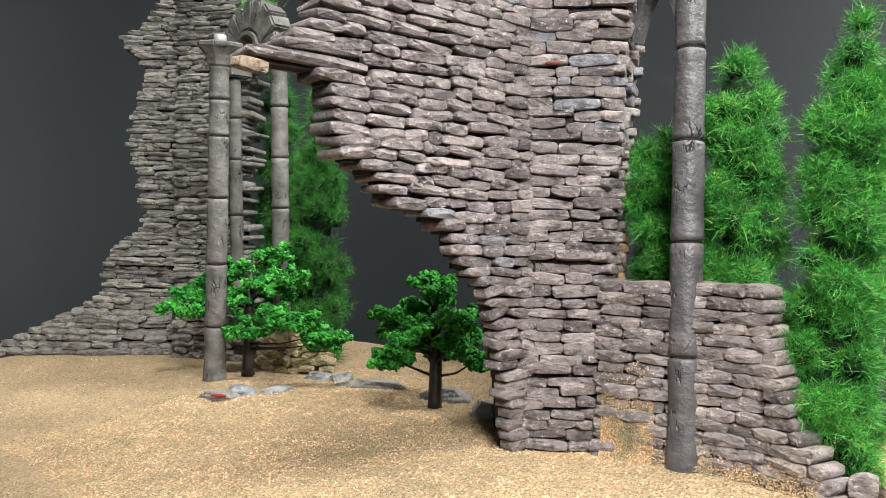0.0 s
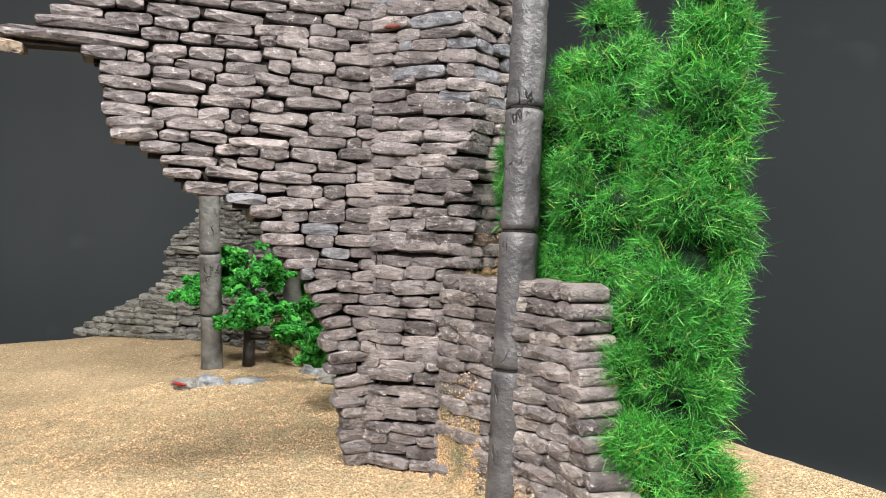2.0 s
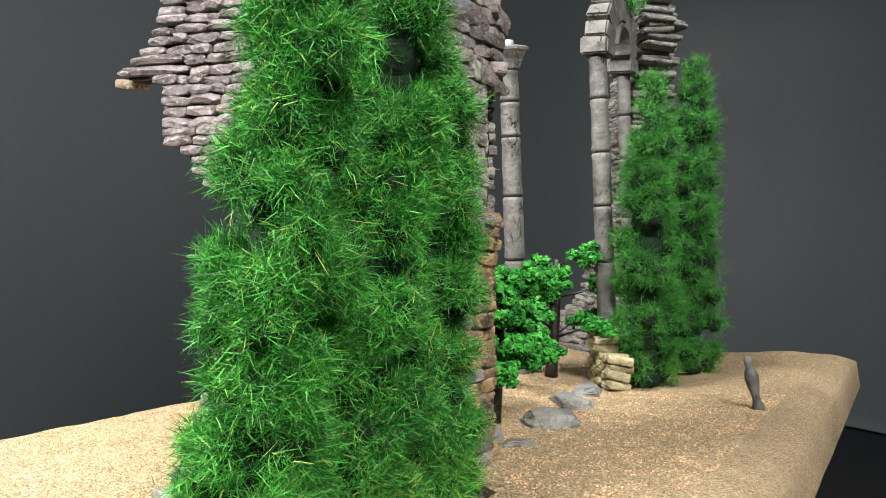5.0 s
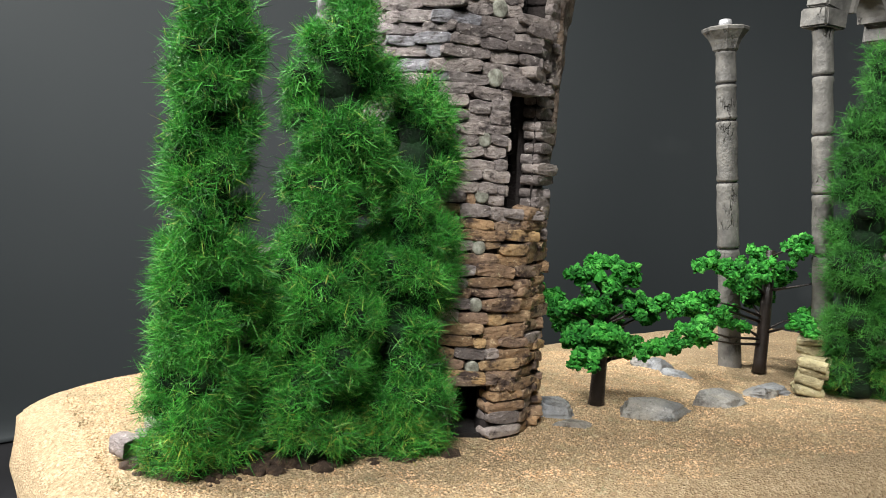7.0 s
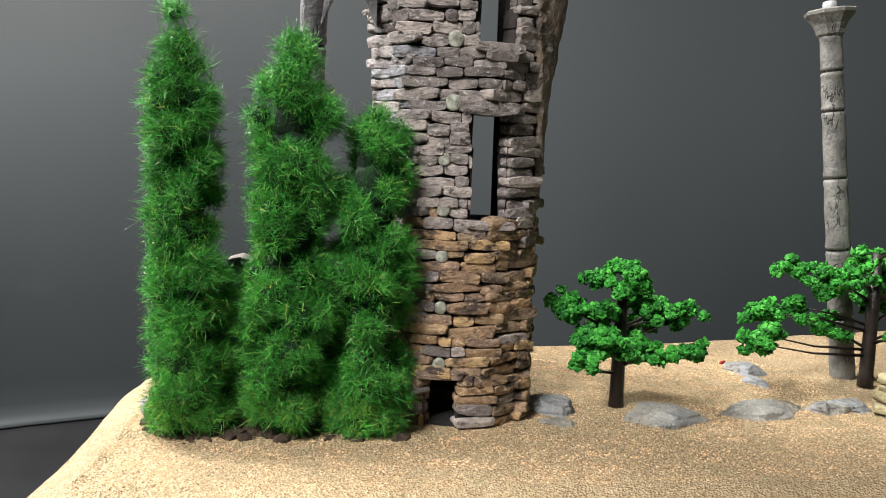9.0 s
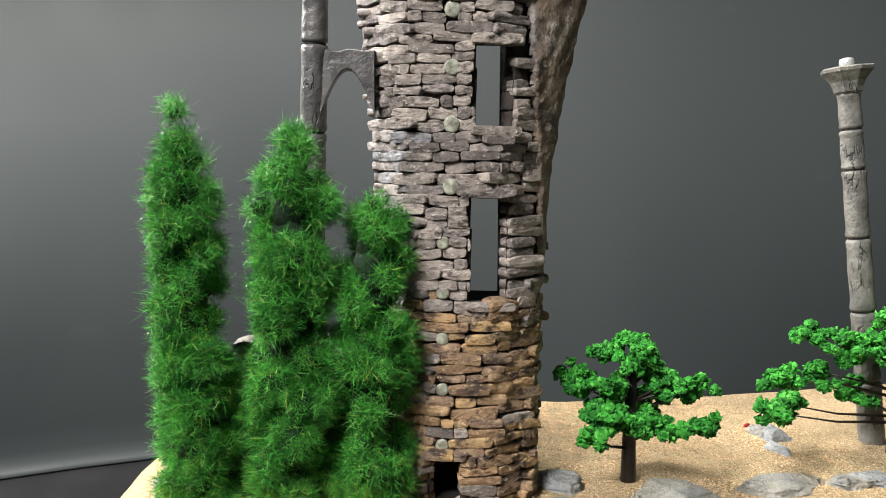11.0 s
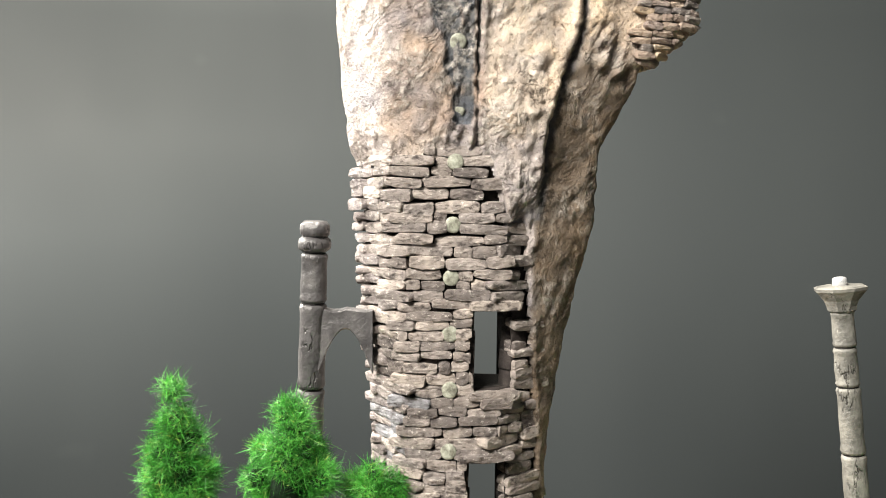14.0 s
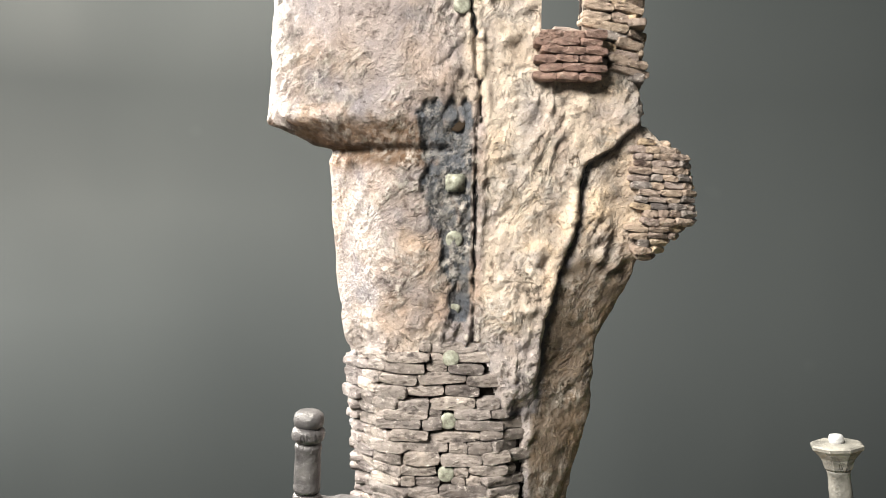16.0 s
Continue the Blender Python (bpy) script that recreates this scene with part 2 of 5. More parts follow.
FIBRE_DRY = leaf_paint("yellow_green_fibre", [(0.0, (0.05, 0.20, 0.02)), (0.6, (0.16, 0.32, 0.05)), (1.0, (0.42, 0.44, 0.09))], 0.55)
FIBRE_FAR = leaf_paint("deep_green_fibre", [(0.0, (0.018, 0.11, 0.018)), (0.5, (0.035, 0.20, 0.03)), (1.0, (0.08, 0.30, 0.05))], 0.55)
CLUMP = leaf_paint("bright_green_clump_foliage", [(0.0, (0.006, 0.080, 0.009)), (0.4, (0.021, 0.195, 0.023)), (0.8, (0.044, 0.305, 0.040)), (1.0, (0.09, 0.39, 0.072))], 0.8)
LENS_GLASS, _t, _b = nodes_of("milky_green_glass", 0.55, 0.0, 0.28)
_v, _g = place(_t)
_t.links.new(ramp(_t, noise_tex(_t, _v, 260, 4, 0.65), [(0.34, (0.11, 0.105, 0.085)), (0.5, (0.23, 0.235, 0.19)), (0.68, (0.40, 0.415, 0.35))]), _b.inputs["Base Color"])
BROWN_GLASS, _t, _b = nodes_of("dark_brown_glass", 0.15, 0.0, 0.6)
_b.inputs["Base Color"].default_value = (0.045, 0.032, 0.022, 1)
METAL_NUB, _t, _b = nodes_of("pale_metal", 0.35, 0.6, 0.5)
_b.inputs["Base Color"].default_value = (0.75, 0.76, 0.78, 1)
RED, _t, _b = nodes_of("red_paint_fleck", 0.6)
_b.inputs["Base Color"].default_value = (0.27, 0.016, 0.013, 1)
RUST = rough_paint("rust_red_fleck_paint", (0.10, 0.03, 0.02), (0.2, 0.06, 0.04), (0.3, 0.12, 0.08), 200)
WHITE, _t, _b = nodes_of("white_card", 0.6)
_b.inputs["Base Color"].default_value = (0.75, 0.76, 0.78, 1)
ROOM = rough_paint("grey_room_paint", (0.22, 0.22, 0.215), (0.25, 0.25, 0.245), (0.28, 0.28, 0.275), 2, 0.1, 0.002)
TABLE = rough_paint("black_table_cloth", (0.010, 0.010, 0.011), (0.016, 0.016, 0.018), (0.026, 0.026, 0.028), 12, 0.2, 0.001, 0.5)
SOIL = rough_paint("dark_brown_soil", (0.018, 0.012, 0.008), (0.05, 0.033, 0.022), (0.16, 0.11, 0.07), 260, 0.9, 0.0015)
BOARD = rough_paint("dark_board_edge", (0.03, 0.026, 0.02), (0.05, 0.042, 0.034), (0.08, 0.07, 0.055), 60)


def backdrop_paint():
    m, t, b = nodes_of("dark_grey_backdrop_vinyl", 0.5, 0.0, 0.25)
    vec, g = place(t)
    tall, _ = place(t, (1, 1, 0.35))
    a = noise_tex(t, tall, 1.7, 3, 0.5)
    col = ramp(t, a, [(0.3, (0.0355, 0.0418, 0.0448)), (0.7, (0.0450, 0.0522, 0.0548))])
    # pale blotches painted in as blurred reflections on the glossy vinyl
    pale_reflection = ramp(t, noise_tex(t, vec, 6.5, 2, 0.4), [(0.70, (0, 0, 0)), (0.8, (0.35, 0.35, 0.35))])
    t.links.new(mixed(t, pale_reflection, col, (0.095, 0.105, 0.105)), b.inputs["Base Color"])
    r = ramp(t, noise_tex(t, tall, 3.0, 3), [(0.3, (0.5, 0.5, 0.5)), (0.7, (0.62, 0.62, 0.62))])
    t.links.new(r, b.inputs["Roughness"])
    return m


def sand_paint(name):
    m, t, b = nodes_of(name, 0.85, 0.0, 0.25)
    vec, g = place(t)
    cell = n(t, "ShaderNodeTexVoronoi", Scale=900.0)
    t.links.new(vec, cell.inputs["Vector"])
    sep = t.nodes.new("ShaderNodeSeparateColor")
    t.links.new(cell.outputs["Color"], sep.inputs[0])
    grain = ramp(t, sep.outputs[0], [(0.0, (0.27, 0.195, 0.112)), (0.25, (0.365, 0.275, 0.165)), (0.75, (0.455, 0.350, 0.218)), (1.0, (0.56, 0.45, 0.30))])
    drift = ramp(t, noise_tex(t, vec, 14, 3), [(0.3, (0.85, 0.83, 0.80)), (0.7, (1.1, 1.08, 1.05))])
    t.links.new(mixed(t, 1.0, grain, drift, "MULTIPLY"), b.inputs["Base Color"])
    clod = noise_tex(t, vec, 300, 4, 0.6)
    relief(t, b, mixed(t, 0.55, cell.outputs["Distance"], clod), 1.0, 0.0030)
    return m


BACKDROP = backdrop_paint()
SAND = sand_paint("tan_sand")
GRAIN = leaf_paint("tan_sand_grain", [(0.0, (0.20, 0.142, 0.080)), (0.3, (0.36, 0.268, 0.158)), (0.72, (0.47, 0.360, 0.225)), (1.0, (0.62, 0.51, 0.35))], 0.7)


# ---- mesh helpers ----
def link_mesh(name, me, parent, label="", kind=""):
    ob = new(name, me)
    if parent is not None:
        ob.parent = parent
    return tagged(ob, label=label, kind=kind)


def mesh_of(name, verts, faces, *mats, smooth=True):
    me = bpy.data.meshes.new(name)
    me.from_pydata([tuple(v) for v in verts], [], faces)
    for m in mats:
        me.materials.append(m)
    if smooth:
        me.polygons.foreach_set("use_smooth", [True] * len(me.polygons))
    me.update()
    return me


def mesh_np(name, verts, faces, mat, smooth=False):
    """A joined mesh from arrays: verts (N, 3), faces (M, k)."""
    me = bpy.data.meshes.new(name)
    k = faces.shape[1]
    me.vertices.add(len(verts))
    me.vertices.foreach_set("co", np.asarray(verts, np.float32).ravel())
    me.loops.add(faces.size)
    me.loops.foreach_set("vertex_index", faces.astype(np.int32).ravel())
    me.polygons.add(len(faces))
    me.polygons.foreach_set("loop_start", np.arange(0, faces.size, k, dtype=np.int32))
    me.polygons.foreach_set("use_smooth", np.broadcast_to(np.asarray(smooth, bool), len(faces)).copy())
    me.update(calc_edges=True)
    me.materials.append(mat)
    return me


def part(name, bm, mat, parent, label="", smooth=True):
    me = bpy.data.meshes.new(name)
    bm.to_mesh(me)
    bm.free()
    me.materials.append(mat)
    if smooth:
        me.polygons.foreach_set("use_smooth", [True] * len(me.polygons))
    return link_mesh(name, me, parent, label)


def thing(name, at, label, category, group="", kind=""):
    ob = new(name)
    ob.empty_display_size = 0.01
    ob.location = at
    bpy.context.view_layer.update()
    return tagged(ob, label, category, group, kind)


def hold(ob, parent):
    """Parent a mesh whose vertices are in world places to a thing that stands elsewhere."""
    ob.parent = parent
    ob.matrix_parent_inverse = Matrix.Translation(-Vector(parent.location))
    return ob


def fbm(p, scale, depth=3):
    v, a, q = 0.0, 1.0, Vector(p) * scale
    for _ in range(depth):
        v += a * noise.noise(q)
        q, a = q * 2.1, a * 0.5
    return v


def lathe(profile, sides=20, wob=0.0, seed=0.0):
    """A turned body from (radius, height) pairs, closed at both ends."""
    bm = bmesh.new()
    rings = []
    for r, z in profile:
        ring = []
        for i in range(sides):
            a = 2 * math.pi * i / sides
            k = 1 + wob * noise.noise((math.cos(a) * 1.4 + seed, math.sin(a) * 1.4, z * 60 + seed))
            ring.append(bm.verts.new((r * k * math.cos(a), r * k * math.sin(a), z)))
        rings.append(ring)
    for lo, hi in zip(rings, rings[1:]):
        for i in range(sides):
            j = (i + 1) % sides
            bm.faces.new((lo[i], lo[j], hi[j], hi[i]))
    bm.faces.new(rings[0][::-1])
    bm.faces.new(rings[-1])
    return bm


# ---- stones: a few shapes, shared by all ----
SLAB = ((-0.99, -0.52), (-0.90, -0.96), (-0.30, -1.0), (0.32, -1.0), (0.91, -0.95), (0.99, -0.48), (0.98, 0.55), (0.90, 0.96), (0.26, 1.0), (-0.32, 1.0), (-0.91, 0.95), (-0.99, 0.50))


def stone_shape(name, seed, mat):
    """A flat slab with worn, uneven edges in a unit box: x along the wall, -y outward, z up; its back is open, in the joint."""
    rnd = random.Random(seed)
    ends = (rnd.uniform(0.74, 1.0), rnd.uniform(0.74, 1.0))
    skew, sag, slant = rnd.uniform(-0.16, 0.16), rnd.uniform(-0.14, 0.14), rnd.uniform(-0.10, 0.10)
    rim = []
    for x, z in SLAB:
        z *= ends[x > 0] if abs(x) > 0.7 else 1.0
        x += rnd.uniform(-0.04, 0.04) + slant * z * 0.3
        rim.append((x, z + rnd.uniform(-0.10, 0.10) + skew * x + sag * (1 - x * x)))
    k = len(rim)
    verts = [Vector((x * 0.972 + rnd.uniform(-0.02, 0.02), -1.0 + rnd.uniform(-0.06, 0.12), z * 0.87 + rnd.uniform(-0.07, 0.06))) for x, z in rim]
    verts += [Vector((x, -0.83 + rnd.uniform(-0.07, 0.07), z)) for x, z in rim]
    verts += [Vector((x * 0.97, 1.0, z * 0.94)) for x, z in rim]
    for x in (-0.42, 0.40):
        verts.append(Vector((x + rnd.uniform(-0.15, 0.15), -1.0 - rnd.uniform(-0.02, 0.13), rnd.uniform(-0.35, 0.35) + skew * x + sag * 0.8)))
    left, right = 3 * k, 3 * k + 1
    faces = []
    for i in range(k):
        j = (i + 1) % k
        faces.append((i, j, right if 3 <= i <= 7 else left))
    faces += [(3, right, left), (8, left, right)]
    front = len(faces)
    for a in (0, k):
        for i in range(k):
            j = (i + 1) % k
            faces += [(a + k + i, a + k + j, a + j), (a + k + i, a + j, a + i)]
    me = mesh_of(name, [v * 0.5 for v in verts], faces, mat)
    # the face stays hewn and flat, the worn edges round
    me.polygons.foreach_set("use_smooth", [q >= front for q in range(len(faces))])
    return me


SHAPES = {m.name: [stone_shape("stone_block", 40 + i, m) for i in range(20)] for m in (STONE, STONE_WARM, STONE_TAN, STONE_PINK, STONE_RED, STONE_BLUE, STONE_DARK, STONE_OLIVE)}


def lay(stones, parent, singles=300, name="stone"):
    """Lay stones given as (pose, material): the first so many as pieces of their own, the rest joined."""
    rnd = random.Random(len(stones))
    rest = {}
    for count, (m, mat) in enumerate(stones):
        shape = SHAPES[mat.name][rnd.randrange(20)]
        if count < singles:
            ob = new(name, shape)
            ob.parent = parent
            ob.matrix_parent_inverse = Matrix.Translation(-Vector(parent.location))
            ob.matrix_basis = m
        else:
            rest.setdefault(mat.name, (mat, []))[1].append((m, shape))
    for mat, some in rest.values():
        verts, faces, soft, base = [], [], [], 0
        for m, shape in some:
            co = np.empty(len(shape.vertices) * 3)
            shape.vertices.foreach_get("co", co)
            idx = np.empty(len(shape.polygons) * 3, int)
            shape.polygons.foreach_get("vertices", idx)
            a = np.array(m)
            verts.append(co.reshape(-1, 3) @ a[:3, :3].T + a[:3, 3])
            faces.append(idx.reshape(-1, 3) + base)
            flat = np.empty(len(shape.polygons), bool)
            shape.polygons.foreach_get("use_smooth", flat)
            soft.append(flat)
            base += len(shape.vertices)
        ob = link_mesh("stonework", mesh_np("stonework", np.concatenate(verts), np.concatenate(faces), mat, np.concatenate(soft)), None, kind="stuff")
        hold(ob, parent)


def stone_pose(p, along, out, length, depth, height, rnd, tilt=2.0, slope=0.0):
    """The pose of a stone whose face is centred on p: x along the wall, -y outward."""
    along, out = Vector(along).normalized(), Vector(out).normalized()
    up = along.cross(-out)
    rot = Matrix((along, -out, up)).transposed().to_4x4()
    turn = pose(0, 0, 0, rnd.gauss(0, tilt * 1.5), slope + rnd.gauss(0, tilt * 0.7), rnd.gauss(0, tilt))
    return Matrix.Translation(Vector(p) - out * depth * 0.5) @ rot @ turn @ Matrix.Diagonal((length, depth, height, 1))


# ---- room, backdrop, table, board ----
def room():
    bm = bmesh.new()
    lo, hi = Vector((-1.9, -2.2, -0.75)), Vector((2.6, 2.6, 1.75))
    c = [bm.verts.new((x, y, z)) for z in (lo.z, hi.z) for x, y in ((lo.x, lo.y), (hi.x, lo.y), (hi.x, hi.y), (lo.x, hi.y))]
    for i in range(4):
        j = (i + 1) % 4
        bm.faces.new((c[i], c[4 + i], c[4 + j], c[j]))
    bmesh.ops.solidify(bm, geom=bm.faces[:], thickness=-0.08)
    walls = part("wall_room", bm, ROOM, None, smooth=False)
    tagged(walls, "plain grey painted walls of the room", "wall", kind="structure")
    for name, z0, z1 in (("floor", -0.83, -0.75), ("ceiling", 1.752, 1.83)):
        bm = bmesh.new()
        bmesh.ops.create_cube(bm, size=1, matrix=Matrix.Translation((0.35, 0.2, (z0 + z1) / 2)) @ Matrix.Diagonal((4.7, 5.0, z1 - z0, 1)))
        tagged(part(name, bm, ROOM, None, smooth=False), "plain grey " + name + " of the room", name, kind="structure")


def backdrop():
    """A dark vinyl sheet stood on the table round three sides, with a folded foot."""
    plan = [(1.25, 1.06), (0.85, 1.28), (0.45, 1.52), (0.15, 1.71), (-0.10, 1.84), (-0.35, 1.92), (-0.65, 1.95), (-0.95, 1.93), (-1.20, 1.82), (-1.40, 1.62),
            (-1.50, 1.38), (-1.47, 1.10), (-1.36, 0.80), (-1.20, 0.52), (-0.507, -0.41), (-0.04, -0.70), (0.38, -1.02)]
    path = []
    for i in range(len(plan) - 1):
        p0, p1, p2, p3 = (Vector(plan[min(max(i + k, 0), len(plan) - 1)]) for k in (-1, 0, 1, 2))
        for w in (0.0, 0.25, 0.5, 0.75):
            path.append(0.5 * (2 * p1 + (p2 - p0) * w + (2 * p0 - 5 * p1 + 4 * p2 - p3) * w * w + (3 * p1 - p0 - 3 * p2 + p3) * w ** 3))
    path.append(Vector(plan[-1]))
    prof = [(0.13, -0.247), (0.127, -0.243), (0.124, -0.235), (0.122, -0.22), (0.121, -0.19), (0.118, -0.08), (0.105, 0.08), (0.075, 0.25), (0.04, 0.4), (0.0, 0.6), (0.0, 1.0)]
    verts, faces = [], []
    for i, (x, y) in enumerate(path):
        a, b = path[max(i - 1, 0)], path[min(i + 1, len(path) - 1)]
        t = (b - a).normalized()
        inward = Vector((-t.y, t.x, 0))
        top = 0.78 if x > -0.5 and y > 0.5 else 1.15
        for off, z in prof:
            w = 0.004 * noise.noise((x * 3, y * 3, z * 2))
            reach = 1.0 + min(max((-0.33 - y) / 0.12, 0.0), 1.0)
            verts.append(Vector((x, y, z if z < 0.9 else top)) + inward * (off * reach + w))
    k = len(prof)
    for i in range(len(path) - 1):
        for j in range(k - 1):
            faces.append((i * k + j, (i + 1) * k + j, (i + 1) * k + j + 1, i * k + j + 1))
    ob = new("backdrop", mesh_of("backdrop", verts, faces, BACKDROP))
    s = ob.modifiers.new("thickness", "SOLIDIFY")
    s.thickness, s.offset = 0.003, 1.0
    tagged(ob, "dark grey glossy vinyl backdrop sheet behind the model", "backdrop", kind="structure")


def table():
    t = thing("table", (0.2, 0.7, -0.75), "table covered with black cloth under the model", "table", kind="structure")
    bm = bmesh.new()
    bmesh.ops.create_cube(bm, size=1, matrix=Matrix.Translation((0.0, 0.35, -0.27)) @ Matrix.Diagonal((3.4, 3.4, 0.04, 1)))
    bmesh.ops.bevel(bm, geom=bm.edges[:], offset=0.006, segments=2, affect="EDGES")
    hold(part("tabletop", bm, TABLE, None), t)
    for x, y in ((-1.5, -1.2), (1.5, -1.2), (-1.5, 1.9), (1.5, 1.9)):
        bm = bmesh.new()
        bmesh.ops.create_cube(bm, size=1, matrix=Matrix.Translation((x, y, -0.52)) @ Matrix.Diagonal((0.06, 0.06, 0.46, 1)))
        bmesh.ops.bevel(bm, geom=bm.edges[:], offset=0.005, segments=2, affect="EDGES")
        hold(part("leg", bm, TABLE, None), t)


ROUND_OFF = 0.155
EDGE_F, EDGE_R, EDGE_B, EDGE_L = Vector((0.010, 0.166)), Vector((0.320, 0.447)), Vector((-0.262, 1.076)), Vector((-0.50, 0.692))


def board_xy(a, b):
    """A place on the board: a along its short side, b along its long side, both 0 to 1."""
    return EDGE_F.lerp(EDGE_R, a).lerp(EDGE_L.lerp(EDGE_B, a), b)


def sand_z(x, y):
    """Height of the sand."""
    z = 0.0015 * noise.noise((x * 14, y * 14, 3)) + 0.0008 * noise.noise((x * 45, y * 45, 8))
    across = 0.71 * x + 0.70 * y
    z += min(max(0.0, across - 0.43) * 0.08, 0.006)
    fall = min(max((0.33 - across) / 0.2, 0.0), 1.0) ** 1.2
    z -= 0.021 * fall * min(max((x + 0.50) / 0.25, 0.25), 1.0)
    return z


def sand_bed():
    na, nb = 96, 176
    verts, faces = [], []
    for j in range(nb + 1):
        for i in range(na + 1):
            da, db = i / na * 0.44, j / nb * 0.74
            if da < ROUND_OFF and db < ROUND_OFF:
                v = Vector((ROUND_OFF - da, ROUND_OFF - db))
                if v.length > ROUND_OFF:
                    v *= ROUND_OFF / v.length
                da, db = ROUND_OFF - v.x, ROUND_OFF - v.y
                rim = ROUND_OFF - v.length
            else:
                rim = min(da, 0.44 - da, db, 0.74 - db)
            p = board_xy(da / 0.44, db / 0.74)
            drop = 0.012 * max(0.0, 1 - rim / 0.030) ** 2 + (0.022 if rim < 0.0005 else 0)
            verts.append((p.x, p.y, sand_z(p.x, p.y) - drop))
    for j in range(nb):
        for i in range(na):
            a = j * (na + 1) + i
            faces.append((a, a + 1, a + na + 2, a + na + 1))
    ob = new("ground", mesh_of("ground", verts, faces, SAND))
    tagged(ob, "tan coarse sand spread over the model board", "sand", kind="structure")
    # the board under the sand, and the plinth that carries it
    t = thing("model_board", (*board_xy(0.5, 0.5), -0.25), "dark wooden board on a black plinth under the sand", "board", kind="structure")
    for name, grow, z0, z1, mat in (("board", 0.955, -0.055, -0.034, BOARD), ("plinth", 0.80, -0.25, -0.055, TABLE)):
        bm = bmesh.new()
        mid = board_xy(0.5, 0.5)
        arc = [ROUND_OFF * (1 - math.sin(radians(a))) for a in (0, 15, 30, 45, 60, 75, 90)]
        front = [board_xy(q / 0.44, r / 0.74) for q, r in zip(arc[::-1], arc)]
        ring = [mid + (c - mid) * grow for c in front + [EDGE_R, EDGE_B, EDGE_L]]
        low = [bm.verts.new((*c, z0)) for c in ring]
        top = [bm.verts.new((*c, z1)) for c in ring]
        bm.faces.new(low[::-1])
        bm.faces.new(top)
        m = len(ring)
        for i in range(m):
            bm.faces.new((low[i], low[(i + 1) % m], top[(i + 1) % m], top[i]))
        bmesh.ops.bevel(bm, geom=bm.edges[:], offset=0.003, segments=2, affect="EDGES")
        hold(part(name, bm, mat, None), t)


def sand_grains():
    """Loose grains on the bed, thickest on the open sand near the ruin."""
    rng = np.random.default_rng(5)
    base = np.array([(1, 0, 0), (-1, 0, 0), (0, 1, 0), (0, -1, 0), (0, 0, 1), (0, 0, -1)], float)
    tri = np.array([(0, 2, 4), (2, 1, 4), (1, 3, 4), (3, 0, 4), (2, 0, 5), (1, 2, 5), (3, 1, 5), (0, 3, 5)])
    spots = []
    while len(spots) < 62000:
        a, b = rng.uniform(0.075, 0.925), rng.uniform(0.05, 0.95)
        b *= 0.62 if rng.random() < 0.75 else 1.0
        if a * 0.44 < ROUND_OFF and b * 0.74 < ROUND_OFF and math.hypot(ROUND_OFF - a * 0.44, ROUND_OFF - b * 0.74) > ROUND_OFF - 0.026:
            continue
        p = board_xy(a, b)
        spots.append((p.x, p.y, sand_z(p.x, p.y)))
    spots = np.array(spots)
    k = len(spots)
    size = rng.uniform(0.00035, 0.00080, (k, 1, 1)) * rng.uniform(0.6, 1.3, (k, 6, 1))
    ang = rng.uniform(0, 6.283, k)
    c, s = np.cos(ang)[:, None], np.sin(ang)[:, None]
    v = base[None] * size + rng.normal(0, 0.00008, (k, 6, 3))
    v = np.stack([v[..., 0] * c - v[..., 1] * s, v[..., 0] * s + v[..., 1] * c, v[..., 2] * 0.7], -1)
    v += spots[:, None] + (0, 0, 0.0001)
    f = (tri[None] + 6 * np.arange(k)[:, None, None]).reshape(-1, 3)
    ob = new("sand_grains", mesh_np("sand_grains", v.reshape(-1, 3), f, GRAIN))
    tagged(ob, "loose tan sand grains lying on the bed", "sand", kind="stuff")


# ---- the round tower ----
LAT = Vector((-0.63, 0.777))
REF = Vector((0.075, 0.51))


def rail(*knots):
    """A line up the tower's face through (height, x, y)."""
    zs, xs, ys = zip(*knots)
    return lambda z: Vector((float(np.interp(z, zs, xs)), float(np.interp(z, zs, ys))))


# rails round the outer face, from the joint with the arch wall to the open side
JOINT = rail((0, 0.044, 0.447))
FRONT = rail((0, 0.066, 0.4445), (0.30, 0.066, 0.4445), (0.438, 0.068, 0.441), (0.456, 0.074, 0.425))
BEND = rail((0, 0.0830, 0.4495), (0.13, 0.0870, 0.4500), (0.2, 0.0900, 0.4480), (0.3, 0.0970, 0.4440), (0.438, 0.1030, 0.4330), (0.456, 0.1231, 0.4104), (0.56, 0.1211, 0.4134))
EAST = rail((0, 0.090, 0.468), (0.13, 0.093, 0.468), (0.20, 0.096, 0.463), (0.25, 0.101, 0.459), (0.34, 0.105, 0.455), (0.438, 0.109, 0.447), (0.456, 0.131, 0.426), (0.56, 0.127, 0.432))
MIDDLE = rail((0, 0.098, 0.486), (0.13, 0.100, 0.486), (0.20, 0.103, 0.484), (0.34, 0.108, 0.480), (0.438, 0.106, 0.481), (0.456, 0.118, 0.478), (0.56, 0.114, 0.480))
LIGHTS = rail((0, 0.096, 0.504), (0.13, 0.093, 0.502), (0.25, 0.088, 0.503), (0.38, 0.087, 0.506), (0.56, 0.094, 0.510))
NORTH = rail((0, 0.078, 0.523), (0.07, 0.075, 0.522), (0.25, 0.072, 0.521), (0.38, 0.068, 0.529), (0.56, 0.068, 0.531))
SHOULDER = rail((0, 0.0586, 0.5287), (0.2, 0.0608, 0.5240), (0.3, 0.0568, 0.5283), (0.38, 0.0476, 0.5501), (0.41, 0.0400, 0.5600), (0.438, 0.0400, 0.5600), (0.456, 0.0440, 0.5560))
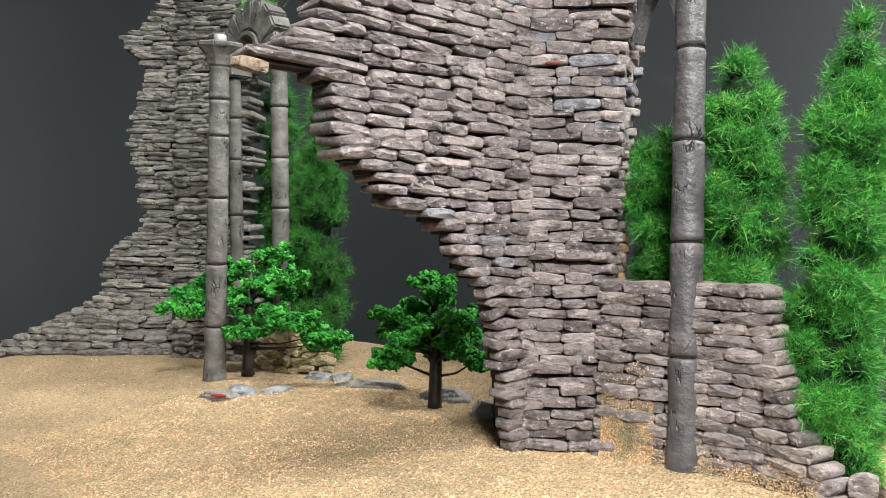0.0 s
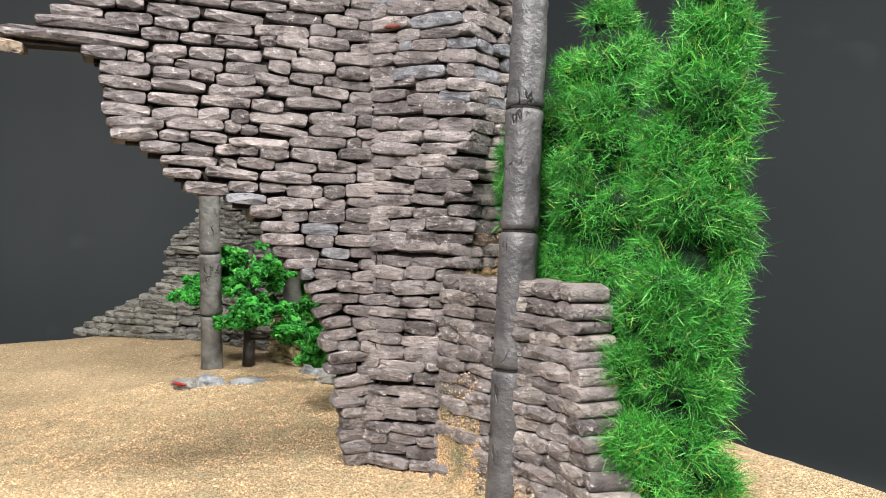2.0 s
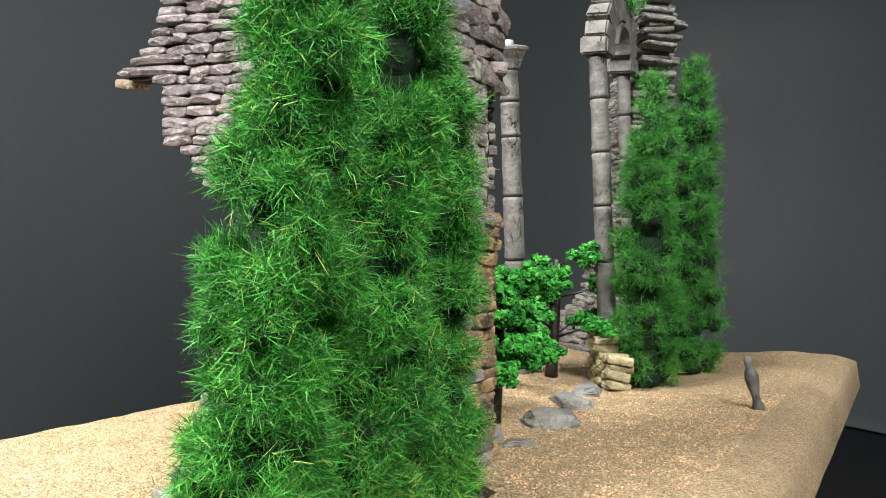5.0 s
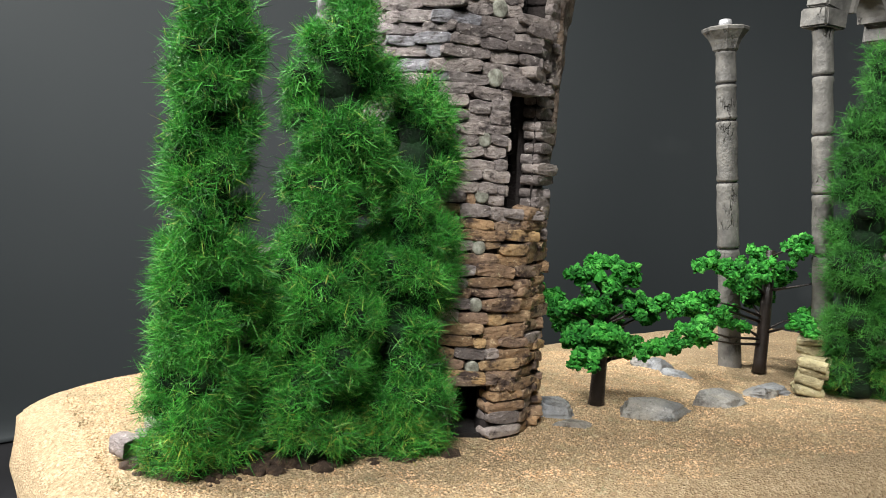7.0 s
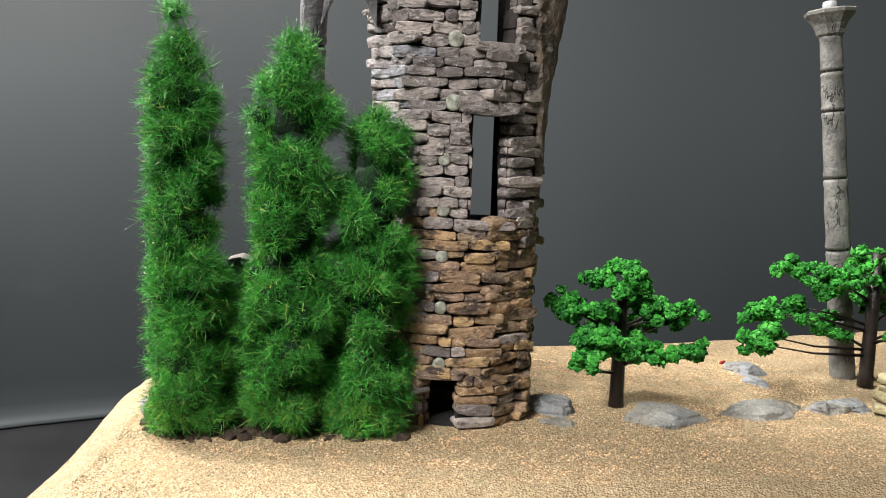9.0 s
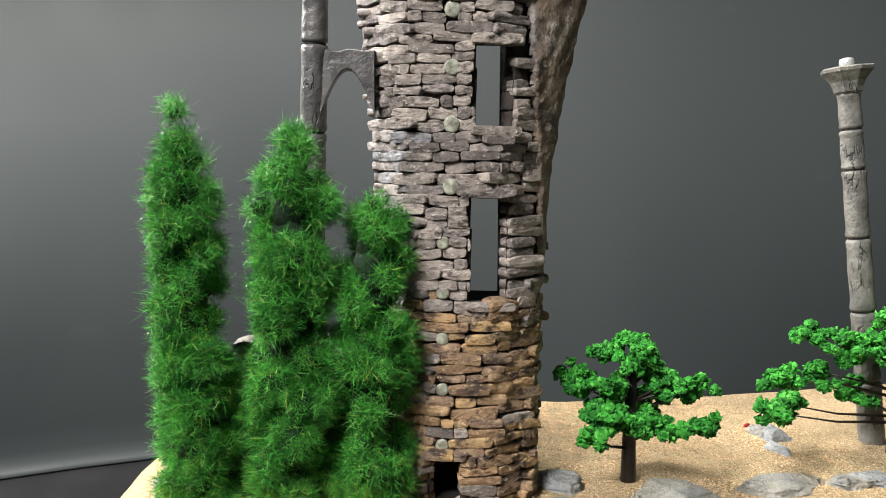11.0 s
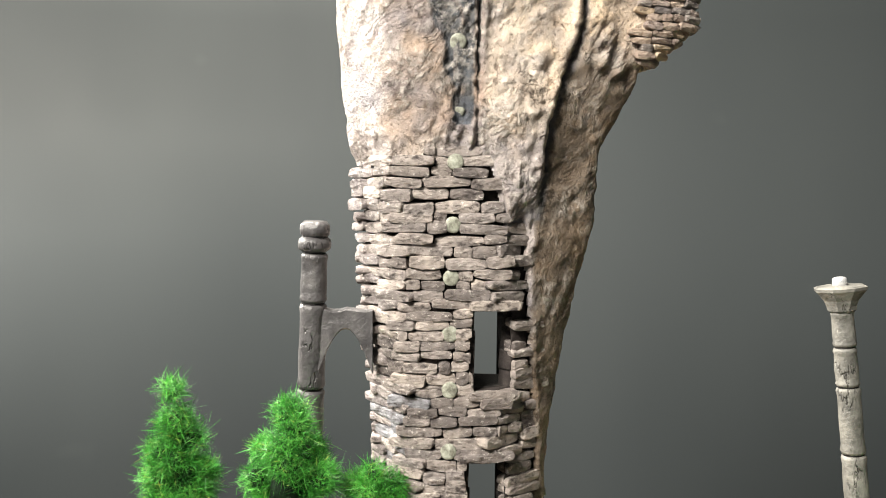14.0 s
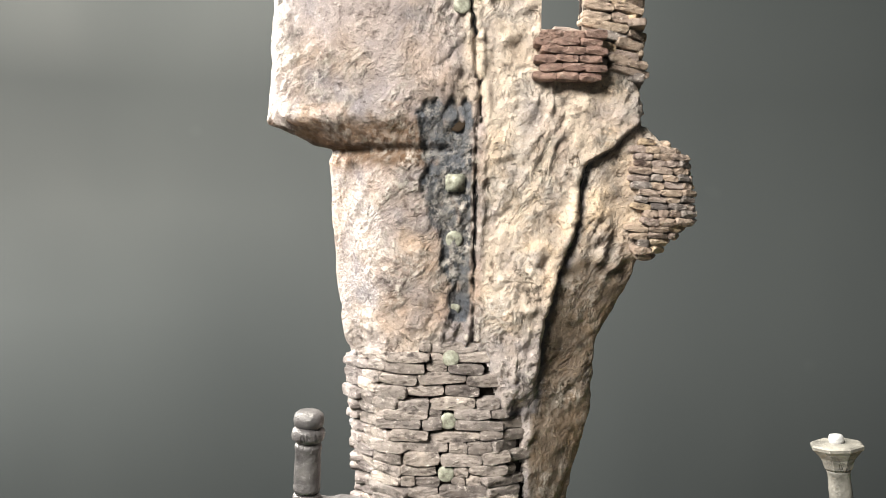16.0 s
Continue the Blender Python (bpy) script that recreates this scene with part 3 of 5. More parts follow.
RIM = rail((0, 0.0476, 0.5312), (0.13, 0.0430, 0.5280), (0.2, 0.0308, 0.5297), (0.25, 0.0250, 0.5365), (0.3, 0.0195, 0.5472), (0.34, 0.0215, 0.5541), (0.38, 0.0156, 0.5741), (0.405, 0.0000, 0.5950), (0.438, 0.0030, 0.5920), (0.456, 0.0210, 0.5730))
TURN = rail((0, 0.0336, 0.5222), (0.2, 0.0188, 0.5185), (0.34, 0.0098, 0.5373), (0.38, 0.0016, 0.5641), (0.405, -0.0160, 0.5800), (0.438, -0.0120, 0.5760), (0.456, 0.0060, 0.5620))
OPEN_END = rail((0, 0.027, 0.510), (0.20, 0.016, 0.510), (0.34, 0.010, 0.522), (0.405, -0.010, 0.548), (0.456, 0.004, 0.540))
RAILS = (JOINT, FRONT, BEND, EAST, MIDDLE, LIGHTS, NORTH, SHOULDER, RIM, TURN, OPEN_END)


@functools.lru_cache(maxsize=None)
def outline(z):
    return [key(max(z, 0.0)) for key in RAILS]


def tower_xy(u, z):
    """Plan place of the outer face at height z; u runs 0 to 10 round the outline."""
    ring = outline(round(z, 5))

    def at(i):
        return ring[min(max(i, 0), len(RAILS) - 1)]

    i = min(int(u), len(RAILS) - 2)
    f = u - i
    p0, p1, p2, p3 = at(i - 1), at(i), at(i + 1), at(i + 2)
    return 0.5 * (2 * p1 + (p2 - p0) * f + (2 * p0 - 5 * p1 + 4 * p2 - p3) * f * f + (3 * p1 - p0 - 3 * p2 + p3) * f ** 3)


def tower_frame(u, z):
    """Place, direction along the course and outward normal."""
    p, a, b = tower_xy(u, z), tower_xy(max(u - 0.04, 0), z), tower_xy(min(u + 0.04, 10), z)
    t = (b - a).normalized()
    up = (tower_xy(u, z + 0.006) - tower_xy(u, max(z - 0.006, 0))) / (0.012 if z > 0.006 else 0.006 + z)
    along = Vector((t.x, t.y, 0))
    out = along.cross(Vector((up.x, up.y, 1)).normalized())
    return Vector((p.x, p.y, z)), along, out.normalized()


def lat_of(u, z):
    return (tower_xy(u, z) - REF).dot(LAT)


# openings: lateral range and height range on the side with the lights
HOLES = [(-0.0262, -0.0075, -0.01, 0.0275), (-0.0025, 0.0190, 0.1145, 0.171), (-0.0005, 0.0212, 0.2095, 0.2525), (0.0325, 0.0535, 0.501, 0.545)]


def in_hole(u, z, grow=0.0):
    if u < 3.2 or u > 8.6:
        return False
    lat = lat_of(u, z)
    return any(a - grow < lat < b + grow and lo - grow < z < hi + grow for a, b, lo, hi in HOLES)


BEADS = (0.036, 0.067, 0.095, 0.120, 0.147, 0.177, 0.210, 0.240, 0.270, 0.298, 0.331, 0.358, 0.393, 0.422, 0.452, 0.482, 0.511)


def bead_lat(z):
    return float(np.interp(z, (0.15, 0.178, 0.28, 0.34, 0.50, 0.511), (-0.0178, -0.0138, -0.0133, -0.0115, -0.0100, -0.0087)))


def plastered(u, z):
    """How far a place lies inside the plaster, in metres; negative on bare stone."""
    lat = lat_of(u, z) if u > 2.6 else -0.06
    wave = 0.006 * noise.noise((u * 2.3, z * 60, 1.0)) + 0.004 * noise.noise((u * 6, z * 130, 4.0))
    if u < 2.4:
        edge = 0.335
    elif lat < 0.006:
        edge = 0.335 + 0.10 * max(0.0, -0.035 - lat) * -1
    elif lat < 0.026:
        edge = max(0.334 - (lat - 0.006) * 3.4, 0.297)
    else:
        edge = max(0.296 - (lat - 0.026) * 14.0, 0.10)
    inside = z - edge + wave
    # bare bricks on the knob and beside the top opening
    if u > 6.6 and 0.375 < z < 0.455:
        inside = min(inside, max((0.087 - lat) * 0.5, (0.384 - z) * 0.8, (z - 0.443) * 0.8) + 0.6 * wave)
    if u > 6.0 and z > 0.462:
        inside = min(inside, max((0.052 - lat) * 0.5, (0.478 - z) * 0.8) + 0.6 * wave)
    return inside


def tower():
    t = thing("stone_tower", (0.06, 0.49, 0.0), "tall ruined miniature tower of painted stones, plastered above, with glass beads", "tower")
    nu, nz, top = 300, 440, 0.552
    us, zs = np.linspace(0, 10, nu + 1), np.linspace(-0.008, top, nz + 1)
    keep = [[not in_hole((us[i] + us[i + 1]) / 2, (zs[j] + zs[j + 1]) / 2) for i in range(nu)] for j in range(nz)]
    ragged = [0.535 + 0.017 * noise.noise((u * 1.3, 0, 5)) for u in us]
    for j in range(nz):
        for i in range(nu):
            if zs[j] > ragged[i]:
                keep[j][i] = False
    # the shell behind the stones: outer and inner skin and the reveals of the openings
    outer, inner = [], []
    for z in zs:
        for u in us:
            p, along, out = tower_frame(u, z)
            r = 0.0006 * noise.noise(p * 300)
            outer.append(p - out * ((0.0032 if plastered(u, z) < 0.004 else 0.0066) + (0.0028 if z > 0.29 else 0.0) + r))
            back = Vector((0.777, 0.63, 0)) if 4 < u < 7 else Vector((out.x, out.y, 0)).normalized()
            inner.append(p - back * 0.013)
    verts, faces, k, m = outer + inner, [], nu + 1, len(outer)

    def kept(j, i):
        return 0 <= j < nz and 0 <= i < nu and keep[j][i]

    for j in range(nz):
        for i in range(nu):
            if not kept(j, i):
                continue
            a, b, c, d = j * k + i, j * k + i + 1, (j + 1) * k + i + 1, (j + 1) * k + i
            faces += [(a, b, c, d), (m + d, m + c, m + b, m + a)]
            for (x, y), other in (((a, b), (j - 1, i)), ((c, d), (j + 1, i)), ((b, c), (j, i + 1)), ((d, a), (j, i - 1))):
                if not kept(*other):
                    faces.append((y, x, m + x, m + y))
    hold(link_mesh("joint_core", mesh_of("joint_core", verts, faces, MORTAR), None, "dark joint between the stones"), t)
    # plaster skin, thick in the middle and thinning out where stones show
    verts, faces, tone, seen = [], [], [], {}

    def skin(j, i):
        if (j, i) not in seen:
            u, z = us[i], zs[j]
            p, along, out = tower_frame(u, z)
            inside = plastered(u, z)
            lat = lat_of(u, z)
            thick = 0.0030 * min(max(inside / 0.010, 0.0), 1.0) - 0.0018
            bend = noise.noise((lat * 30, z * 30, 3.0)) * 0.018 + noise.noise((lat * 80, z * 80, 8.0)) * 0.005
            brushed = min(max(0.35 + 1.8 * noise.noise((lat * 40, z * 30, 5.0)), 0.0), 1.0)
            across, run = (lat - 0.60 * z + bend) * 0.86, (z + 0.60 * lat) * 0.86
            ridge = 1 - abs(noise.noise((across * 120, run * 34, 2.0)))
            fine_ridge = 1 - abs(noise.noise((across * 270, run * 70, 7.0)))
            bumps = 0.0015 * fbm(p, 120, 3) + 0.0026 * fbm(p, 26, 2) + brushed * (0.0021 * (ridge ** 4 - 0.5) + 0.0011 * (fine_ridge ** 4 - 0.5))
            crack = abs(lat - seam(z))
            dip = 0.0030 * max(0.0, 1 - crack / 0.0016) if z > 0.325 else 0.0
            thick += 0.0012 * max(0.0, 1 - abs(crack - 0.0034) / 0.0022) if z > 0.325 else 0.0
            second = lat - step(z)
            if 0.302 < z < 0.458 and u > 4:
                fade = min((z - 0.302) / 0.03, 1.0)
                dip += 0.0018 * fade * max(0.0, 1 - abs(second - 0.0008) / 0.0018)
                thick += 0.0022 * fade * max(0.0, 1 - abs(second + 0.003) / 0.004) - 0.0030 * fade * min(max(second / 0.002, 0.0), 1.0)
            thick -= 0.0022 * stripe(lat, z)
            if u < 5:
                dip += 0.0030 * max(0.0, 1 - abs(z - 0.4385) / 0.004)
            lip = abs(z - 0.4555)
            if u < 5.2 and lip < 0.007:
                thick += 0.0022 * (1 - lip / 0.007) * (0.6 + noise.noise((u * 7, z * 90, 3)))
            seen[j, i] = len(verts)
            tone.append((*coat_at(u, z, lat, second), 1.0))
            side = min(max((lat - 0.030) / 0.006, 0.0), 1.0) * min(max((0.385 - z) / 0.02, 0.0), 1.0)
            calm = 0.45 + (1 - 0.75 * side) * 0.85 * min(max((lat + 0.034) / 0.020, 0.0), 1.0)
            verts.append(p + out * (thick + bumps * calm * min(max(inside / 0.006, 0), 1) - dip))
        return seen[j, i]

    def coat_at(u, z, lat, second):
        """The coat of paint at a place of the plaster, with some shade put into the colour."""
        w, v = noise.noise((u * 3.1, z * 45, 2)), noise.noise((u * 9, z * 140, 6))
        c = Vector(BEIGE)

        def over(c, paint, much):
            return c.lerp(Vector(paint), min(max(much, 0.0), 1.0))

        big = noise.noise((lat * 42, z * 34, 11))
        c = over(c, PINK, 0.5 + 1.9 * big)
        c = over(c, ASH, (0.5 - 2.6 * noise.noise((lat * 55, z * 48, 17))) - 0.45)
        c = over(c, BROWN, (v - 0.30) * 2.0)
        peach = min(max((lat - 0.002) / 0.004, 0.0), 1.0)
        if z > 0.462:
            peach = max(peach, min(max((lat + 0.014 + 0.012 * w) / 0.010, 0.0), 1.0))
            c = over(c, ASH, 0.75 + 1.2 * big)
        c = over(c, PEACH, peach * (0.85 + 0.8 * w))
        c = over(c, MAUVE, ((0.352 + 0.016 * w - z) / 0.010) * (lat < 0.034))
        if u > 4:
            # brown plaster beyond the step, darkened to stand for the turned-away side's shade
            c = over(c, BROWN, min((0.388 + 0.010 * w - z) / 0.008, (second + 0.0006) / 0.0015) * (1.0 - 0.6 * max(v, 0.0)))
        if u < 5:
            # brown under the lip, darkened to stand for the overhang's shade
            c = over(c, UMBER_SHADE, 1.1 * min((z - 0.426) / 0.006, (0.456 + 0.006 * v - z) / 0.004) * (0.85 + 0.5 * w))
        if u > 4 and 0.300 < z < 0.458:
            c = over(c, SOOT, 1.3 - abs(second - 0.0022 - 0.0012 * v) / (0.0024 + 0.0012 * v))
        if u > 3:
            c = over(c, SLATE, stripe(lat, z) * (1.6 + 2.0 * v))
        return c

    def seam(z):
        return -0.0005 + (0.0022 if 0.452 < z < 0.475 else 0.0) - max(0.0, z - 0.48) * 0.10 + 0.0010 * noise.noise((z * 45, 1, 1)) + 0.0010 * noise.noise((z * 230, 5, 1))

    def step(z):
        line = np.interp(z, (0.300, 0.312, 0.333, 0.356, 0.373, 0.388, 0.404, 0.424, 0.434, 0.441, 0.454), (0.0300, 0.0325, 0.0350, 0.0385, 0.0430, 0.0480, 0.0530, 0.0545, 0.0580, 0.0705, 0.0850))
        return float(line) + 0.0012 * noise.noise((z * 90, 3, 1)) + 0.0008 * noise.noise((z * 300, 3, 1))

    def stripe(lat, z):
        left = float(np.interp(z, (0.350, 0.363, 0.386, 0.414, 0.456, 0.466), (-0.0125, -0.0135, -0.0165, -0.0265, -0.0295, -0.0260)))
        left += 0.003 * noise.noise((z * 80, 0, 0)) + 0.0025 * noise.noise((z * 280, lat * 200, 0))
        right = -0.0028 + 0.0012 * noise.noise((z * 200, 7, 0))
        top = 0.463 + 0.005 * noise.noise((lat * 260, 3, 0))
        deep = min(lat - left, right - lat, z - 0.350, top - z)
        return min(max(deep / 0.0009 + 0.5, 0.0), 1.0)

    for j in range(nz):
        for i in range(nu):
            u, z = (us[i] + us[i + 1]) / 2, (zs[j] + zs[j + 1]) / 2
            if keep[j][i] and plastered(u, z) > -0.003:
                faces.append((skin(j, i), skin(j, i + 1), skin(j + 1, i + 1), skin(j + 1, i)))
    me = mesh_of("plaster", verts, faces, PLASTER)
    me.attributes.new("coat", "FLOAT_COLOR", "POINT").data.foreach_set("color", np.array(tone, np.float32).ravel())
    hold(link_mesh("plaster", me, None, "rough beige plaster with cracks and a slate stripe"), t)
    for line, z0, z1, wide in ((seam, 0.326, 0.530, 0.0004), (step, 0.304, 0.440, 0.0004)):
        verts, faces = [], []
        for q, z in enumerate(np.arange(z0, z1, 0.0016)):
            u = min(np.linspace(4, 8.5, 400), key=lambda s: abs(lat_of(s, z) - line(z)))
            p, along, out = tower_frame(u, z)
            w = wide * (0.5 + abs(noise.noise((z * 160, wide * 9000, 2))) * 2.4)
            sink = 0.0012 * fbm(p, 95, 2) - 0.0030
            verts += [p + out * (sink + 0.0026) - along * w, p + out * sink, p + out * (sink + 0.0026) + along * w, p + out * (sink - 0.002)]
            if q:
                o = 4 * q
                faces += [(o - 4, o - 3, o + 1, o), (o - 3, o - 2, o + 2, o + 1), (o - 2, o - 1, o + 3, o + 2), (o - 1, o - 4, o, o + 3)]
        hold(link_mesh("crack", mesh_of("crack", verts, faces, GROOVE, smooth=False), None, "dark crack running up the plaster"), t)
    # stones in courses
    rnd = random.Random(11)
    near, far = [], []
    z = 0.0005
    while z < 0.535:
        h = rnd.uniform(0.0048, 0.0066) if z < 0.37 else rnd.uniform(0.0042, 0.0052)
        zc = z + h / 2
        grid = np.linspace(0, 10, 161)
        ring = [tower_xy(q, zc) for q in grid]
        run = np.concatenate([[0.0], np.cumsum([(q - p).length for p, q in zip(ring, ring[1:])])])
        s = rnd.uniform(-0.010, 0.0)
        while s < run[-1] - 0.003:
            length = rnd.uniform(0.012, 0.027)
            if rnd.random() < 0.16:
                length *= 0.5

            def turn(q):
                return float(np.interp(q, run, grid))

            tries = 0
            while tries < 5 and any(in_hole(turn(s + length * w), zc, 0.0006) for w in (0.08, 0.5, 0.92)):
                length, tries = length * 0.66, tries + 1
            um = turn(max(s + length / 2, 0.0005))
            bead = min(BEADS, key=lambda q: abs(q - zc))
            if 3.5 < um < 6.2 and abs(bead - zc) < 0.0040:
                side = lat_of(um, zc) - bead_lat(bead)
                if abs(side) < length / 2 + 0.0028:
                    # the stone ends at the bead, or starts behind it
                    short = abs(side) + length / 2 - 0.0030
                    if side < 0 and short > 0.004 and side - length / 2 < -0.006:
                        length = max(side * -1 + length / 2 - 0.0030, 0.0035)
                    else:
                        s += 0.0015
                        continue
                um = turn(max(s + length / 2, 0.0005))
            knob = um > 6.6 and 0.374 < zc < 0.457
            ok = um < 9.9 and not knob and tries < 5 and plastered(um, zc) < (0.0015 if um > 3 else -0.002)
            if ok:
                p, along, out = tower_frame(um, zc)
                p.z += 0.0024 * noise.noise((um * 2.6, zc * 26, 9))
                lat = lat_of(um, zc)
                mat = STONE_WARM if um > 3.0 else STONE
                if um > 2.6 and zc < 0.112 + 0.02 * noise.noise((um * 2, zc * 40, 0)):
                    mat = STONE_TAN if rnd.random() < 0.78 else STONE_WARM
                elif um > 6.0 and zc > 0.36:
                    mat = STONE_PINK if rnd.random() < 0.85 else STONE_WARM
                elif 1.0 < um < 4.3 and 2.4 < um and 0.165 < zc < 0.205 and rnd.random() < 0.30:
                    mat = STONE_BLUE
                elif um < 2 and zc > 0.165 and rnd.random() < 0.08:
                    mat = STONE_BLUE
                proud = 0.0003 + rnd.uniform(-0.0009, 0.0012)
                item = (stone_pose(p + out * proud, along, out, length * 0.99, 0.0095, h * (rnd.uniform(0.98, 1.13) if um > 3 else rnd.uniform(0.91, 1.08)), rnd, 2.3, 7.0 if um > 6.0 and zc > 0.36 else 0.0), mat)
                (near if 0.8 < um < 6.5 and 0.03 < zc < 0.30 else far).append(item)
            s += length if tries < 5 else 0.0012
        z += h * 0.99
    # thin bricks in slanting courses round the knob
    z = 0.3745
    while z < 0.457:
        h = rnd.uniform(0.0034, 0.0043)
        zc = z + h / 2
        grid = np.linspace(6.6, 9.9, 120)
        ring = [tower_xy(q, zc) for q in grid]
        run = np.concatenate([[0.0], np.cumsum([(q - p).length for p, q in zip(ring, ring[1:])])])
        s = rnd.uniform(0.0, 0.006)
        while s < run[-1] - 0.003:
            length = rnd.uniform(0.006, 0.013)
            um = float(np.interp(s + length / 2, run, grid))
            if plastered(um, zc) < 0.0015:
                p, along, out = tower_frame(um, zc)
                far.append((stone_pose(p + out * rnd.uniform(-0.0003, 0.0016), along, out, length * 0.98, 0.0095, h * 1.02, rnd, 1.2, 4.0), STONE_PINK if rnd.random() < 0.85 else STONE_WARM))
            s += length
        z += h
    rnd.shuffle(near)
    lay(near + far, t, 300)
    # lintels and sills of the openings
    sills = []
    for a, b, lo, hi in HOLES[:3]:
        for zc in ([hi + 0.0028] if lo < 0 else [hi + 0.0028, lo - 0.0028]):
            u = min(np.linspace(3.2, 8.5, 200), key=lambda q: abs(lat_of(q, zc) - (a + b) / 2))
            p, along, out = tower_frame(u, zc)
            sills.append((stone_pose(p + out * 0.0012, along, out, b - a + 0.007, 0.010, 0.0056, rnd, 0.8), STONE_TAN if hi < 0.1 else STONE_WARM))
    lay(sills, t, 300, "lintel")
    # brick seat below the top opening
    ledge = []
    for row in range(6):
        for col in range(3):
            zc = 0.4765 + row * 0.0042
            u = min(np.linspace(6, 8.8, 200), key=lambda q: abs(lat_of(q, zc) - (0.0335 + col * 0.011 + 0.003 * (row % 2))))
            p, along, out = tower_frame(u, zc)
            ledge.append((stone_pose(p + out * (0.009 - 0.0007 * abs(row - 3)), along, out, 0.0118, 0.014, 0.0044, rnd, 2.0), STONE_RED))
    lay(ledge, t, 300, "ledge_stone")
    # floors inside, in black for shade; the lowest hides lit sand behind the door
    for zf in (-0.0005, 0.1115, 0.2065):
        bm = bmesh.new()
        ring = [tower_xy(u, zf) for u in np.linspace(1, 9.6, 24)]
        mid = sum(ring, Vector((0, 0))) / len(ring)
        low = [bm.verts.new((*(q + (mid - q) * 0.2), zf - 0.003)) for q in ring]
        up = [bm.verts.new((*(q + (mid - q) * 0.2), zf + 0.003)) for q in ring]
        bm.faces.new(low[::-1])
        bm.faces.new(up)
        for i in range(len(ring)):
            j = (i + 1) % len(ring)
            bm.faces.new((low[i], low[j], up[j], up[i]))
        hold(part("inner_floor", bm, INSIDE, None, "inner floor in black for the shaded interior", False), t)
    # wall added to close the lower room and keep the doorway dark
    bm = bmesh.new()
    ring = [tower_xy(10, 0.0), Vector((0.030, 0.482)), Vector((0.032, 0.462)), tower_xy(0.2, 0.0)]
    rows = [[bm.verts.new((q.x + dx, q.y, zz)) for q in ring] for dx, zz in ((0, -0.004), (0, 0.111), (0.003, 0.111), (0.003, -0.004))]
    for lo, hi in zip(rows, rows[1:]):
        for i in range(3):
            bm.faces.new((lo[i], lo[i + 1], hi[i + 1], hi[i]))
    hold(part("inner_wall", bm, INSIDE, None, "added black wall keeping the lower room dark", False), t)
    # a dark wing wall added behind the two lights to block the backdrop
    bm = bmesh.new()
    rows = [[bm.verts.new((x, y, z)) for x, y in ((0.022, 0.511), (0.020, 0.487), (0.023, 0.487), (0.025, 0.511))] for z in (0.109, 0.262)]
    for i in range(4):
        j = (i + 1) % 4
        bm.faces.new((rows[0][i], rows[0][j], rows[1][j], rows[1][i]))
    bm.faces.new(rows[1])
    bm.faces.new(rows[0][::-1])
    bmesh.ops.recalc_face_normals(bm, faces=bm.faces[:])
    hold(part("wing_wall", bm, INSIDE, None, "added black wing wall darkening the openings", False), t)
    # small glass lights
    for zl in BEADS:
        u = min(np.linspace(4, 6.5, 240), key=lambda q: abs(lat_of(q, zl) - bead_lat(zl)))
        p, along, out = tower_frame(u, zl)
        square = abs(zl - 0.422) < 0.001
        if square:
            bm = bmesh.new()
            bmesh.ops.create_cube(bm, size=1, matrix=Matrix.Diagonal((0.0100, 0.0092, 0.006, 1)))
            bmesh.ops.bevel(bm, geom=bm.edges[:], offset=0.0009, segments=2, affect="EDGES")
        else:
            r = 0.0036 if zl < 0.16 else 0.0044
            bm = lathe([(r, -0.003), (r, 0.0003), (r * 0.92, 0.0007), (r * 0.7, 0.0009), (r * 0.35, 0.0011), (0.0002, 0.0011)], 16, 0.05, zl)
        up = out.cross(along)
        rot = Matrix((along, up, out)).transposed().to_4x4()
        bmesh.ops.transform(bm, matrix=Matrix.Translation(p + out * (-0.0022 if square else -0.0002 if zl < 0.34 or zl > 0.44 else -0.0010)) @ rot, verts=bm.verts[:])
        dark = abs(zl - 0.452) < 0.001
        hold(part("glass_light", bm, BROWN_GLASS if dark else LENS_GLASS, None, "dark brown glass bead in the slate stripe" if dark else "milky glass bead set in the wall"), t)


# ---- the broken arch wall that springs from the tower ----
ARCH_A, ARCH_B = Vector((-0.073, 0.351)), Vector((0.0445, 0.4475))
ARCH_LOW = [(0.0, 0.1395), (0.012, 0.138), (0.024, 0.137), (0.033, 0.1355), (0.045, 0.1335), (0.052, 0.132), (0.063, 0.1288), (0.072, 0.1265), (0.080, 0.1245), (0.087, 0.1215),
            (0.091, 0.114), (0.096, 0.108), (0.105, 0.1018), (0.112, 0.0985), (0.120, 0.0905), (0.125, 0.076), (0.131, 0.0605), (0.139, 0.0565), (0.147, 0.040), (0.156, 0.036), (0.161, 0.033),
            (0.168, 0.036), (0.174, 0.033), (0.180, 0.029), (0.1835, 0.024), (0.184, -0.005), (0.190, -0.003), (0.1905, 0.006), (0.197, 0.010), (0.20, 0.022), (0.208, 0.026), (0.24, 0.03), (0.29, 0.06), (0.33, 0.11)]


